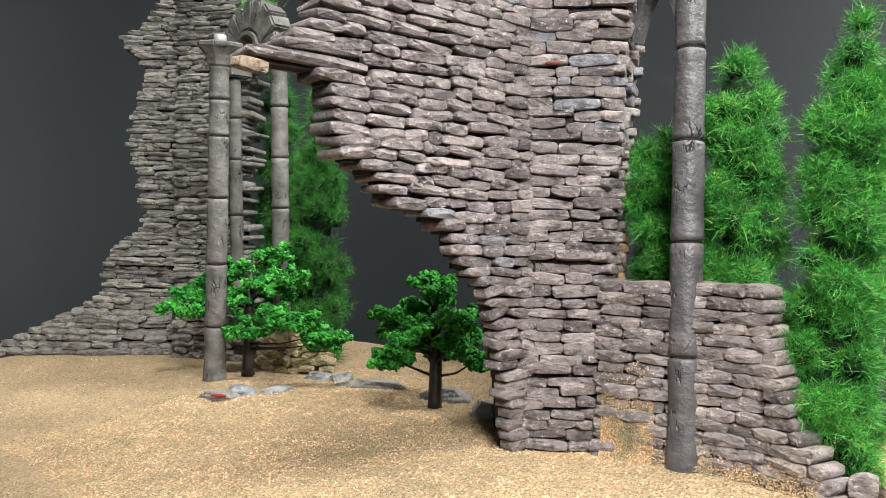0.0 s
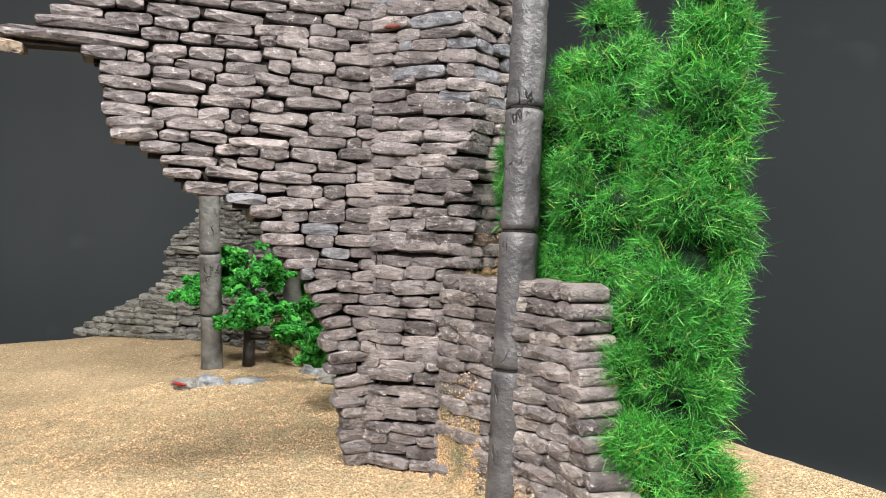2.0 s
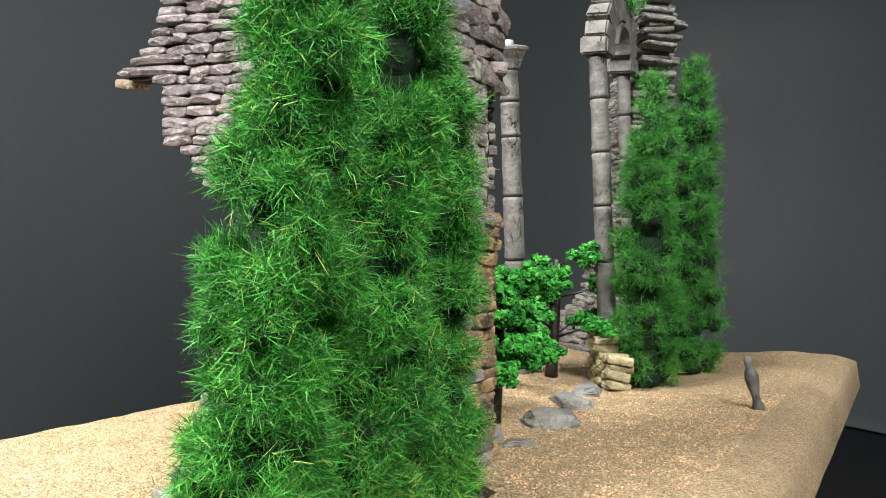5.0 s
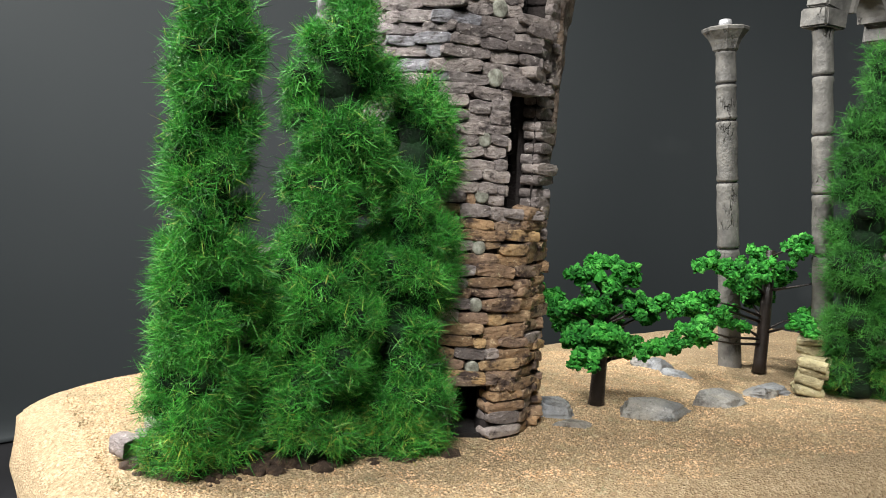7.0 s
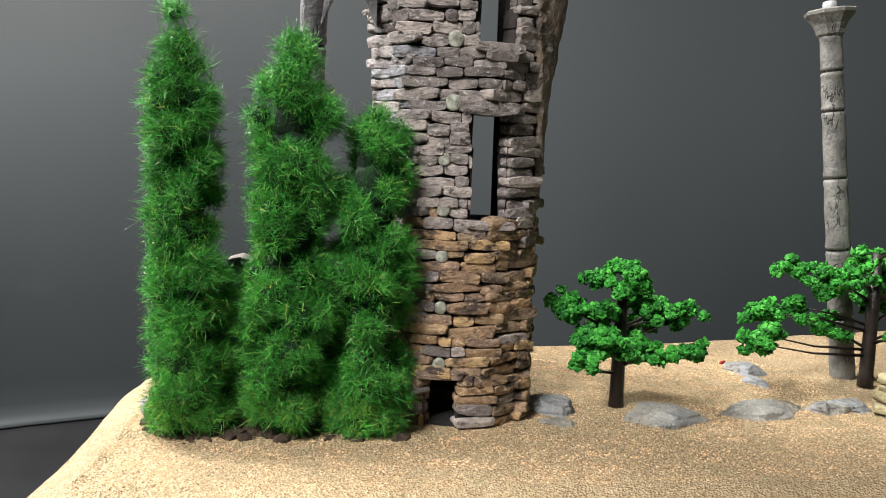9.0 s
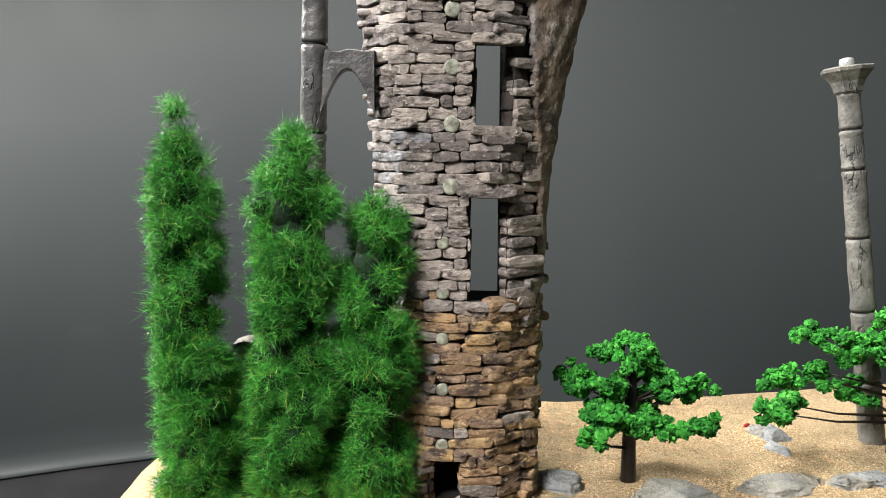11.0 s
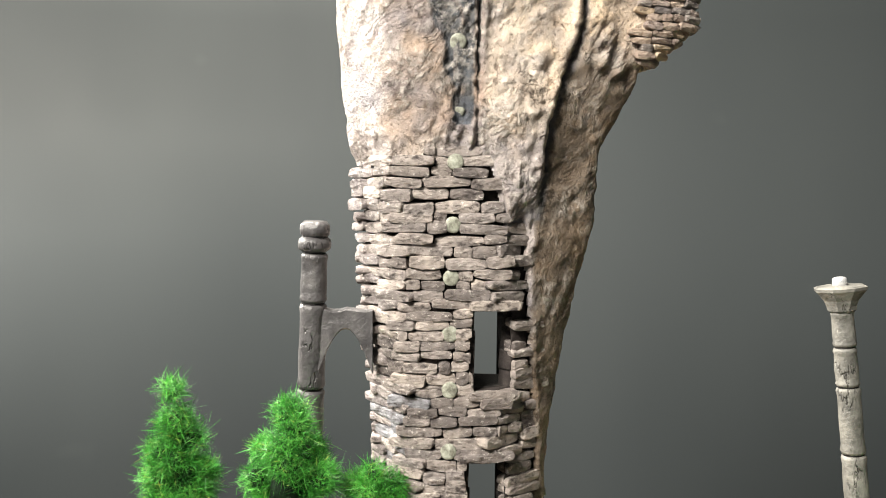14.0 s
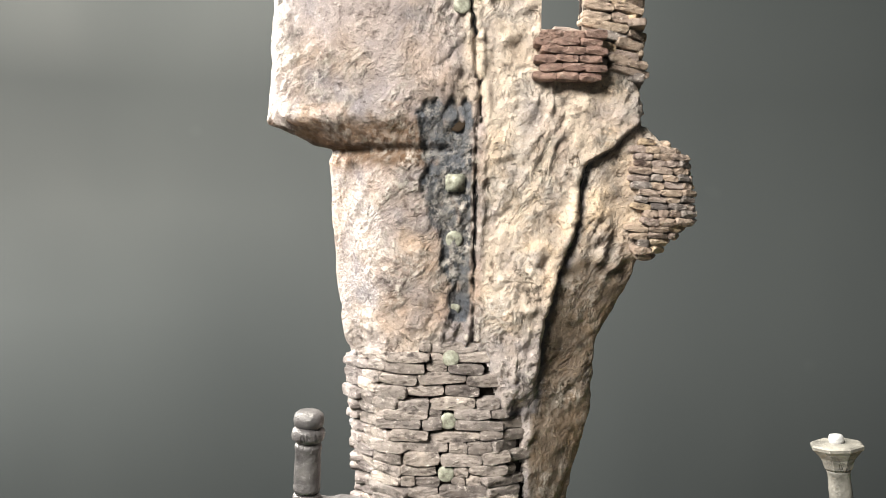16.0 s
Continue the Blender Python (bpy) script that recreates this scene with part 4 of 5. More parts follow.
def arch_wall():
    t = thing("broken_arch_wall", (0.03, 0.435, 0.0), "broken overhanging arch wall of flat grey-brown stones joined to the tower", "wall")
    d = ARCH_B - ARCH_A
    full = d.length
    d = d.normalized()
    along, out = Vector((d.x, d.y, 0)), Vector((d.y, -d.x, 0))
    rnd = random.Random(23)
    stones, core_v, core_f = [], [], []
    z, thick = 0.0005, 0.021
    while z < 0.325:
        h = rnd.uniform(0.0047, 0.0062)
        zc = z + h / 2
        s0 = float(np.interp(zc, [a for a, _ in ARCH_LOW], [b for _, b in ARCH_LOW]))
        s = s0 + rnd.uniform(-0.002, 0.002)
        # a dark core inside the course
        a, b = s0 + 0.005, full + 0.004
        if b - a > 0.004:
            i0 = len(core_v)
            for q, w in ((a, 0.0045), (b, 0.0045), (b, 0.0015), (a, -0.0055)):
                base = ARCH_A + d * q
                core_v += [Vector((base.x, base.y, z - 0.0006)) + out * (w - 0.0105), Vector((base.x, base.y, z + h + 0.0006)) + out * (w - 0.0105)]
            core_f += [(i0, i0 + 2, i0 + 3, i0 + 1), (i0 + 2, i0 + 4, i0 + 5, i0 + 3), (i0 + 4, i0 + 6, i0 + 7, i0 + 5), (i0 + 6, i0, i0 + 1, i0 + 7),
                       (i0 + 1, i0 + 3, i0 + 5, i0 + 7), (i0, i0 + 6, i0 + 4, i0 + 2)]
        first = True
        while s < full + 0.001:
            length = rnd.uniform(0.012, 0.027) if zc > 0.1 else rnd.uniform(0.010, 0.022)
            if rnd.random() < 0.13:
                length *= 0.5
            if first and zc > 0.1 and rnd.random() < 0.6:
                length = rnd.uniform(0.016, 0.024)
            if 0.1838 < zc < 0.1904 and first:
                length = 0.060
            elif 0.183 < zc < 0.196 and first:
                length = 0.042
            length = min(length, full - s + 0.006)
            if length < 0.004:
                break
            mid = s + length / 2
            base = ARCH_A + d * mid
            bow = 0.0018 * math.sin(math.pi * mid / full)
            p = Vector((base.x, base.y, zc + 0.0026 * noise.noise((mid * 36, zc * 24, 2)))) + out * (bow * -1 + rnd.uniform(-0.0009, 0.0011))
            deep = (thick if mid < full - 0.045 else 0.010) + rnd.uniform(-0.002, 0.002)
            m = stone_pose(p, along, out, length * 0.97, deep, h * rnd.uniform(0.88, 1.10), rnd, 2.0, rnd.gauss(-4.0, 5.0) if zc < 0.09 else rnd.gauss(1.0, 1.6))
            stones.append((m, STONE if rnd.random() < 0.985 else STONE_BLUE))
            s += length
            first = False
        z += h * 0.985
    # the pale broken end of the longest slab
    end = ARCH_A + d * -0.001
    stones.append((stone_pose(Vector((end.x, end.y, 0.1832)) - out * 0.003, along, out, 0.013, 0.014, 0.0052, rnd, 4.0, 5.0), STONE_PINK))
    core = mesh_of("joint_core", core_v, core_f, MORTAR, smooth=False)
    hold(link_mesh("joint_core", core, None, "dark joint between the stones"), t)
    lay(stones, t, 300)
    # the rust-red fleck on one stone of the joint
    bm = bmesh.new()
    bmesh.ops.create_icosphere(bm, subdivisions=2, radius=1)
    bmesh.ops.transform(bm, matrix=Matrix.Translation((0.0545, 0.4440, 0.2015)) @ Matrix.Diagonal((0.0042, 0.0016, 0.0012, 1)), verts=bm.verts[:])
    hold(part("paint_fleck", bm, RUST, None, "rust-red paint fleck"), t)


# ---- the low wall ----
LOW_PATH = [Vector(q) for q in ((0.085, 0.450), (0.100, 0.440), (0.115, 0.4305), (0.135, 0.418), (0.150, 0.407), (0.160, 0.396), (0.168, 0.385), (0.175, 0.376), (0.181, 0.369))]


def low_at(s):
    for a, b in zip(LOW_PATH, LOW_PATH[1:]):
        step = (b - a).length
        if s <= step or b is LOW_PATH[-1]:
            d = (b - a).normalized()
            return a + d * s, d
        s -= step


def low_wall():
    t = thing("low_wall", (0.13, 0.42, 0.0), "low crumbling wall of rounded grey-brown stones, half buried in sand", "wall")
    rnd = random.Random(31)
    ends = [(0.0, 0.123), (0.008, 0.119), (0.016, 0.113), (0.022, 0.106), (0.030, 0.100), (0.05, 0.093), (0.07, 0.088), (0.09, 0.085)]
    stones, core = [], bmesh.new()
    z = -0.003
    while z < 0.0855:
        h = rnd.uniform(0.0052, 0.0068)
        zc = z + h / 2
        end = float(np.interp(zc, [a for a, _ in ends], [b for _, b in ends]))
        s = rnd.uniform(-0.004, 0)
        while s < end - 0.003:
            length = min(rnd.uniform(0.012, 0.026), end - s + 0.001)
            if end - s - length < 0.006:
                length = end - s
            q, d = low_at(max(s + length / 2, 0))
            out = Vector((d.y, -d.x, 0))
            p = Vector((q.x, q.y, zc)) + out * (0.008 + rnd.uniform(-0.0008, 0.0012) + 0.003 * (1 - zc / 0.09))
            stones.append((stone_pose(p, (d.x, d.y, 0), out, length * 0.99, 0.017 + rnd.uniform(-0.001, 0.001), h * 1.04, rnd, 0.7), STONE if rnd.random() < 0.7 else STONE_WARM))
            s += length
        z += h * 0.97
    for i in range(14):
        s0, s1 = i * 0.0057, (i + 1) * 0.0057
        a, d = low_at(s0)
        b, _ = low_at(s1)
        o = Vector((d.y, -d.x)) * 0.0045
        m = [core.verts.new((*(q + w), zz)) for zz in (-0.004, 0.078) for q, w in ((a, o), (b, o), (b, -o), (a, -o))]
        for f in ((0, 1, 5, 4), (1, 2, 6, 5), (2, 3, 7, 6), (3, 0, 4, 7), (4, 5, 6, 7), (3, 2, 1, 0)):
            core.faces.new([m[k] for k in f])
    hold(part("joint_core", core, MORTAR, None, "dark joint between the stones", False), t)
    lay(stones, t, 300)
    # the round stone that has rolled off its end
    lay([(stone_pose((0.1815, 0.3705, 0.0062), (0.8, -0.6, 0), (-0.6, -0.8, 0), 0.012, 0.011, 0.010, rnd, 6), STONE)], t, 10, "end_stone")
    # sand stuck in the joints near the tower
    rng = np.random.default_rng(9)
    base = np.array([(1, 0, 0), (-1, 0, 0), (0, 1, 0), (0, -1, 0), (0, 0, 1), (0, 0, -1)], float)
    tri = np.array([(0, 2, 4), (2, 1, 4), (1, 3, 4), (3, 0, 4), (2, 0, 5), (1, 2, 5), (3, 1, 5), (0, 3, 5)])
    v, f = [], []
    for k in range(7500):
        s = rng.uniform(0.002, 0.030) if k < 5500 else rng.uniform(0.03, 0.115)
        q, d = low_at(s)
        zz = abs(rng.normal(0, 0.018 if k < 5500 else 0.005))
        o = Vector((d.y, -d.x)) * (0.0080 + 0.003 * (1 - zz / 0.09) + rng.uniform(-0.0003, 0.0006) + max(0, 0.005 - zz) * 0.6)
        f.append(tri + 6 * k)
        v.append(base * rng.uniform(0.00028, 0.00050) * rng.uniform(0.6, 1.3, (6, 1)) + (q.x + o.x, q.y + o.y, zz))
    ob = link_mesh("stuck_sand", mesh_np("stuck_sand", np.concatenate(v), np.concatenate(f), GRAIN), None, "tan sand stuck to the stones", "stuff")
    hold(ob, t)


# ---- columns ----
def drum_column(name, foot, head, joints, radius, label, mat, group="", sides=22, carve=0.06):
    """A column of stacked drums between foot and head, dark grooves at the joints (heights)."""
    foot, head = Vector(foot), Vector(head)
    t = thing(name, foot, label, "column", group)
    axis = (head - foot).normalized()
    lean = Vector((0, 0, 1)).rotation_difference(axis).to_matrix().to_4x4()
    total = (head - foot).length
    cuts = [-0.004] + [j / axis.z - foot.z for j in joints] + [total]
    for i, (a, b) in enumerate(zip(cuts, cuts[1:])):
        r0 = radius(a / total)
        r1 = radius(b / total)
        g = 0.0009
        prof = [(r0 * 0.80, a + g * 0.4), (r0 * 0.99, a + g), (r0 * 1.07, a + g * 3.0)]
        steps = 7
        for k in range(1, steps):
            w = k / steps
            prof.append(((r0 + (r1 - r0) * w) * (1.0 + 0.02 * math.sin(9 * w + i)), a + (b - a) * w))
        prof += [(r1 * 1.07, b - g * 3.0), (r1 * 0.99, b - g), (r1 * 0.80, b - g * 0.4)]
        bm = lathe(prof, sides, carve, i * 3.7 + foot.x * 50)
        bmesh.ops.transform(bm, matrix=lean, verts=bm.verts[:])
        part("drum", bm, mat, t)
        if i:
            bm = lathe([(r0 * 0.86, a - g * 0.9), (r0 * 0.9, a), (r0 * 0.86, a + g * 0.9)], sides)
            bmesh.ops.transform(bm, matrix=lean, verts=bm.verts[:])
            part("joint", bm, GROOVE, t, "black joint groove")
    return t, lean, total


def tall_column():
    t, lean, total = drum_column("tall_column", (0.118, 0.4190, 0.0), (0.1228, 0.4357, 0.282), (0.054, 0.110, 0.160, 0.206, 0.254), lambda w: 0.0082 - 0.0012 * w,
                                 "tall slender dark grey stone column with a bracket to the tower", COLUMN)
    for z, r, h in ((total + 0.0045, 0.0092, 0.0044), (total + 0.0125, 0.0084, 0.0046)):
        prof = [(r * 0.7, z - h), (r * 0.95, z - h * 0.6), (r, z), (r * 0.95, z + h * 0.55), (r * 0.72, z + h * 0.95), (r * 0.2, z + h)]
        bm = lathe(prof, 22, 0.09, z * 900)
        bmesh.ops.transform(bm, matrix=lean, verts=bm.verts[:])
        part("cap_ring", bm, COLUMN, t, "rounded cap ring")
    # bracket: flat on top, hollowed out below
    a, b = Vector((0.1215, 0.4335)), Vector((0.1005, 0.4585))
    d = (b - a).normalized()
    side = Vector((-d.y, d.x))
    length = (b - a).length
    top = [(q, 0.2505 + 0.0006 * math.sin(q * 400)) for q in np.linspace(0.003, length, 9)]
    low = [(q, 0.2400 - 0.025 * (abs(2 * (q - 0.003) / (length - 0.003) - 1)) ** 1.9) for q in np.linspace(length, 0.003, 13)]
    bm = bmesh.new()
    rings = []
    for w in (-0.005, -0.0042, 0.0042, 0.005):
        k = 0.0007 if abs(w) > 0.0045 else 0.0
        ring = []
        for q, z in top + low:
            p = a + d * q + side * w
            zz = z - k if (q, z) in top else z + k
            ring.append(bm.verts.new((p.x, p.y, zz + 0.0005 * noise.noise((q * 300, z * 300, w * 300)))))
        rings.append(ring)
    m = len(rings[0])
    for lo, hi in zip(rings, rings[1:]):
        for i in range(m):
            j = (i + 1) % m
            bm.faces.new((lo[i], lo[j], hi[j], hi[i]))
    bm.faces.new(rings[0][::-1])
    bm.faces.new(rings[-1])
    bmesh.ops.recalc_face_normals(bm, faces=bm.faces[:])
    hold(part("bracket", bm, COLUMN, None, "arched bracket reaching to the tower", smooth=False), t)


def capital_column():
    t, lean, total = drum_column("capital_column", (-0.187, 0.6545, 0.0), (-0.1775, 0.630, 0.238), (0.042, 0.090, 0.140, 0.186, 0.213), lambda w: 0.0084 - 0.0012 * w,
                                 "free-standing grey column with a flared capital and a pale metal stud", COLUMN_PALE, "columns of the far ruin")
    z = total
    bm = lathe([(0.0072, z - 0.002), (0.0095, z), (0.010, z + 0.003), (0.0115, z + 0.007), (0.0150, z + 0.0115), (0.0168, z + 0.0135), (0.0171, z + 0.0155), (0.0155, z + 0.0165), (0.004, z + 0.0170)], 8, 0.05, 2.0)
    bmesh.ops.transform(bm, matrix=lean, verts=bm.verts[:])
    part("capital", bm, COLUMN_PALE, t, "flared eight-sided capital", smooth=False)
    bm = lathe([(0.0047, z + 0.0160), (0.0048, z + 0.0200), (0.0042, z + 0.0220), (0.002, z + 0.0226)], 18)
    bmesh.ops.transform(bm, matrix=lean, verts=bm.verts[:])
    part("stud", bm, METAL_NUB, t, "pale metal stud")


def block(name, parent, m, mat, seed):
    """One hewn block with chipped edges, in a unit box at the pose m."""
    bm = bmesh.new()
    bmesh.ops.create_cube(bm, size=1)
    bmesh.ops.bevel(bm, geom=bm.edges[:], offset=0.075, segments=2, affect="EDGES")
    for v in bm.verts:
        v.co += Vector(noise.noise_vector(v.co * 1.6 + Vector((seed, 0, seed)))) * 0.05 + Vector(noise.noise_vector(v.co * 9 + Vector((0, seed, 0)))) * 0.022
    bmesh.ops.transform(bm, matrix=m, verts=bm.verts[:])
    return hold(part(name, bm, mat, None, "", False), parent)


def arched_frame():
    a, b = Vector((-0.148, 0.691)), Vector((-0.200, 0.744))
    drum_column("arch_column", (a.x, a.y + 0.023, 0.0), (*a, 0.250), (0.045, 0.092, 0.135, 0.176, 0.217), lambda w: 0.0074 - 0.0006 * w, "grey column carrying the small stone arch", COLUMN_PALE, "columns of the far ruin")
    drum_column("arch_column", (b.x, b.y + 0.023, 0.0), (*b, 0.250), (0.040, 0.085, 0.130, 0.179, 0.215), lambda w: 0.0060 - 0.0005 * w, "slender grey column carrying the small stone arch", COLUMN_PALE, "columns of the far ruin")
    t = thing("stone_arch", (*((a + b) / 2), 0.25), "small round arch of hewn grey blocks on two columns", "arch")
    d = (b - a).normalized()
    along = Vector((d.x, d.y, 0))
    mid = (a + b) / 2
    out = Vector((d.y, -d.x, 0))
    rin, rout = 0.021, 0.047
    for i in range(9):
        ang = math.pi * (i + 0.5) / 9
        r = (rin + rout) / 2
        radial = along * math.cos(ang) + Vector((0, 0, 1)) * math.sin(ang)
        tang = Vector((0, 0, 1)) * math.cos(ang) - along * math.sin(ang)
        p = Vector((mid.x, mid.y, 0.262)) + radial * r
        rot = Matrix((tang, out, radial)).transposed().to_4x4()
        w = math.pi / 9 * r
        block("voussoir", t, Matrix.Translation(p) @ rot @ Matrix.Diagonal((w * 0.98, 0.018, rout - rin, 1)), COLUMN_PALE, i * 2.3)
    # thin inner ring
    bm = bmesh.new()
    rings = []
    for i in range(15):
        ang = math.pi * i / 14
        radial = along * math.cos(ang) + Vector((0, 0, 1)) * math.sin(ang)
        c = Vector((mid.x, mid.y, 0.262))
        rings.append([bm.verts.new(c + radial * r + out * w) for r, w in ((0.0175, -0.011), (0.0175, 0.011), (0.0205, 0.011), (0.0205, -0.011))])
    for lo, hi in zip(rings, rings[1:]):
        for i in range(4):
            j = (i + 1) % 4
            bm.faces.new((lo[i], lo[j], hi[j], hi[i]))
    bm.faces.new(rings[0])
    bm.faces.new(rings[-1][::-1])
    bmesh.ops.recalc_face_normals(bm, faces=bm.faces[:])
    hold(part("inner_ring", bm, COLUMN_PALE, None, "thin inner arch ring", False), t)
    for q, seed in ((a, 3.0), (b, 9.0)):
        m = Matrix.Translation((q.x, q.y, 0.256)) @ Matrix((along, out, Vector((0, 0, 1)))).transposed().to_4x4() @ Matrix.Diagonal((0.024, 0.022, 0.013, 1))
        block("impost", t, m, COLUMN_PALE, seed)


# ---- the far ruin ----
RUIN_LEFT = [(0.0, -0.44), (0.009, -0.426), (0.03, -0.386), (0.045, -0.352), (0.055, -0.338), (0.075, -0.335), (0.10, -0.326), (0.118, -0.298), (0.157, -0.300), (0.19, -0.310),
             (0.208, -0.309), (0.225, -0.304), (0.26, -0.296), (0.283, -0.312), (0.296, -0.320), (0.302, -0.306), (0.33, -0.279), (0.36, -0.262), (0.38, -0.25)]


def far_ruin():
    t = thing("ruined_wall", (-0.30, 0.79, 0.0), "crumbling far wall of thin olive-grey stones, stepped down to the sand", "wall")
    rnd = random.Random(77)
    low, high, core = [], [], bmesh.new()
    runs = [(Vector((-0.46, 0.776)), Vector((-0.245, 0.788)), True), (Vector((-0.262, 0.772)), Vector((-0.205, 0.757)), False)]
    for a, b, stepped in runs:
        d = (b - a).normalized()
        full = (b - a).length
        along, out = Vector((d.x, d.y, 0)), Vector((d.y, -d.x, 0))
        z = -0.001
        while z < (0.37 if stepped else 0.335):
            h = rnd.uniform(0.0036, 0.0052) if z > 0.05 else rnd.uniform(0.0052, 0.0068)
            zc = z + h / 2
            s0 = 0.0
            if stepped:
                s0 = float(np.interp(zc, [q for q, _ in RUIN_LEFT], [q for _, q in RUIN_LEFT])) - a.x
            s = s0 + rnd.uniform(-0.004, 0.003)
            back = 0.007 if stepped and 0.068 < zc < 0.082 else 0.0
            lean = 0.0 if zc < 0.08 else 0.004 * math.sin(zc * 40)
            while s < full:
                length = rnd.uniform(0.012, 0.030)
                q = a + d * (s + length / 2)
                p = Vector((q.x, q.y, zc)) + out * (rnd.uniform(-0.0022, 0.0026) - back + lean)
                item = (stone_pose(p, along, out, length * 1.0, 0.026, h * 1.10, rnd, 2.0), STONE_DARK)
                (low if zc < 0.10 else high).append(item)
                s += length
            i0, i1 = s0 + 0.008, full - 0.002
            if i1 > i0:
                m = [core.verts.new((*(a + d * q), zz)) for zz in (z - 0.0004, z + h + 0.0004) for q in (i0, i1)]
                m2 = [core.verts.new(Vector((*(a + d * q), zz)) - out * 0.018) for zz in (z - 0.0004, z + h + 0.0004) for q in (i0, i1)]
                for v in m:
                    v.co -= out * 0.008
                for f in ((m[0], m[1], m[3], m[2]), (m2[1], m2[0], m2[2], m2[3]), (m[0], m[2], m2[2], m2[0]), (m[1], m2[1], m2[3], m[3]), (m[2], m[3], m2[3], m2[2])):
                    core.faces.new(f)
            z += h * 0.98
    hold(part("joint_core", core, MORTAR, None, "dark joint between the stones", False), t)
    lay(low + high, t, 300)
    # yellowish stub wall at the foot of the arch columns
    y = thing("stub_wall", (-0.125, 0.70, 0.0), "small stub of yellow-washed stones beside the arch column", "wall")
    stones = []
    a, b = Vector((-0.165, 0.708)), Vector((-0.098, 0.692))
    d = (b - a).normalized()
    z = 0.0
    while z < 0.040:
        h = rnd.uniform(0.0050, 0.0085)
        s = rnd.uniform(-0.003, 0.003) if z < 0.028 else rnd.uniform(0.004, 0.010)
        end = 0.066 - 0.5 * z + rnd.uniform(-0.006, 0.004) if z < 0.022 else rnd.uniform(0.026, 0.040)
        while s < end:
            length = rnd.uniform(0.006, 0.015)
            q = a + d * (s + length / 2)
            w = 0.006 + rnd.uniform(-0.003, 0.003)
            stones.append((stone_pose((q.x + d.y * w, q.y - d.x * w, z + h / 2 + rnd.uniform(-0.0008, 0.0008)), (d.x, d.y, 0), (d.y, -d.x, 0), length * rnd.uniform(0.9, 1.1), 0.018, h * rnd.uniform(0.9, 1.25), rnd, 7.0), STONE_OLIVE))
            s += length
        z += h * 0.92
    lay(stones, y, 100)


# ---- rocks ----
def rock(at, size, turn, seed, label, sink=0.25, mat=ROCK):
    """A broken pebble: a lump cut by a few planes, with layered sides."""
    rnd = random.Random(int(seed * 10))
    bm = bmesh.new()
    bmesh.ops.create_icosphere(bm, subdivisions=5, radius=0.5)
    off = Vector((seed * 3.1, seed * 1.7, seed))
    cuts = []
    for i in range(12):
        a = rnd.uniform(0, 6.283)
        cuts.append((Vector((math.cos(a), math.sin(a), rnd.uniform(0.0, 1.1))).normalized(), rnd.uniform(0.24, 0.41)))
    cuts.append((Vector((rnd.uniform(-0.25, 0.25), rnd.uniform(-0.25, 0.25), 1)).normalized(), rnd.uniform(0.22, 0.30)))
    for v in bm.verts:
        c = v.co * (1.12 + 0.25 * noise.noise(v.co * 2.0 + off))
        for d, far in cuts:
            over = c.dot(d) - far
            if over > 0:
                c -= d * over * 0.98
        ridge = 0.055 * noise.noise((c.x * 2.0, c.y * 2.0, c.z * 22 + seed))
        c += Vector((c.x, c.y, 0)) * ridge * 2 + Vector(noise.noise_vector(c * 9 + off)) * 0.022
        v.co = Vector((c.x, c.y, max(c.z, -0.3)))
    x, y = at
    z = sand_z(x, y)
    bmesh.ops.transform(bm, matrix=Matrix.Diagonal((*size, 1)), verts=bm.verts[:])
    ob = part("rock", bm, mat, None)
    ob.matrix_basis = pose(x, y, z + size[2] * (0.30 - sink), 0, 0, turn)
    return tagged(ob, label, "rock", "rocks on the sand")


def rocks():
    flat = "flat grey layered pebble lying half sunk in the sand"
    small = "small rounded grey pebble half sunk in the sand"
    rock((0.026, 0.538), (0.040, 0.026, 0.022), 130, 1.0, "grey pebble lying against the foot of the tower", mat=ROCK_GREY)
    rock((0.046, 0.552), (0.026, 0.018, 0.010), 110, 1.7, small)
    rock((-0.008, 0.594), (0.064, 0.036, 0.024), 122, 2.0, flat)
    rock((-0.057, 0.634), (0.078, 0.040, 0.016), 168, 3.0, flat)
    rock((-0.092, 0.664), (0.030, 0.022, 0.016), 120, 4.0, small)
    rock((-0.108, 0.674), (0.038, 0.024, 0.014), 140, 5.0, small, mat=ROCK_GREY)
    rock((-0.126, 0.612), (0.036, 0.022, 0.012), 60, 6.0, small, mat=ROCK_GREY)
    rock((-0.150, 0.600), (0.030, 0.024, 0.018), 20, 7.0, small, mat=ROCK_GREY)
    rock((-0.160, 0.593), (0.038, 0.024, 0.013), 15, 8.0, "flat grey pebble with a red painted edge")
    bm = bmesh.new()
    bmesh.ops.create_icosphere(bm, subdivisions=2, radius=1)
    bmesh.ops.transform(bm, matrix=Matrix.Translation((-0.160, 0.5775, 0.0018)) @ Matrix.Diagonal((0.0055, 0.0015, 0.0012, 1)), verts=bm.verts[:])
    fleck = part("red_chip", bm, RED, None)
    tagged(fleck, "small red chip lying against a grey pebble", "chip")


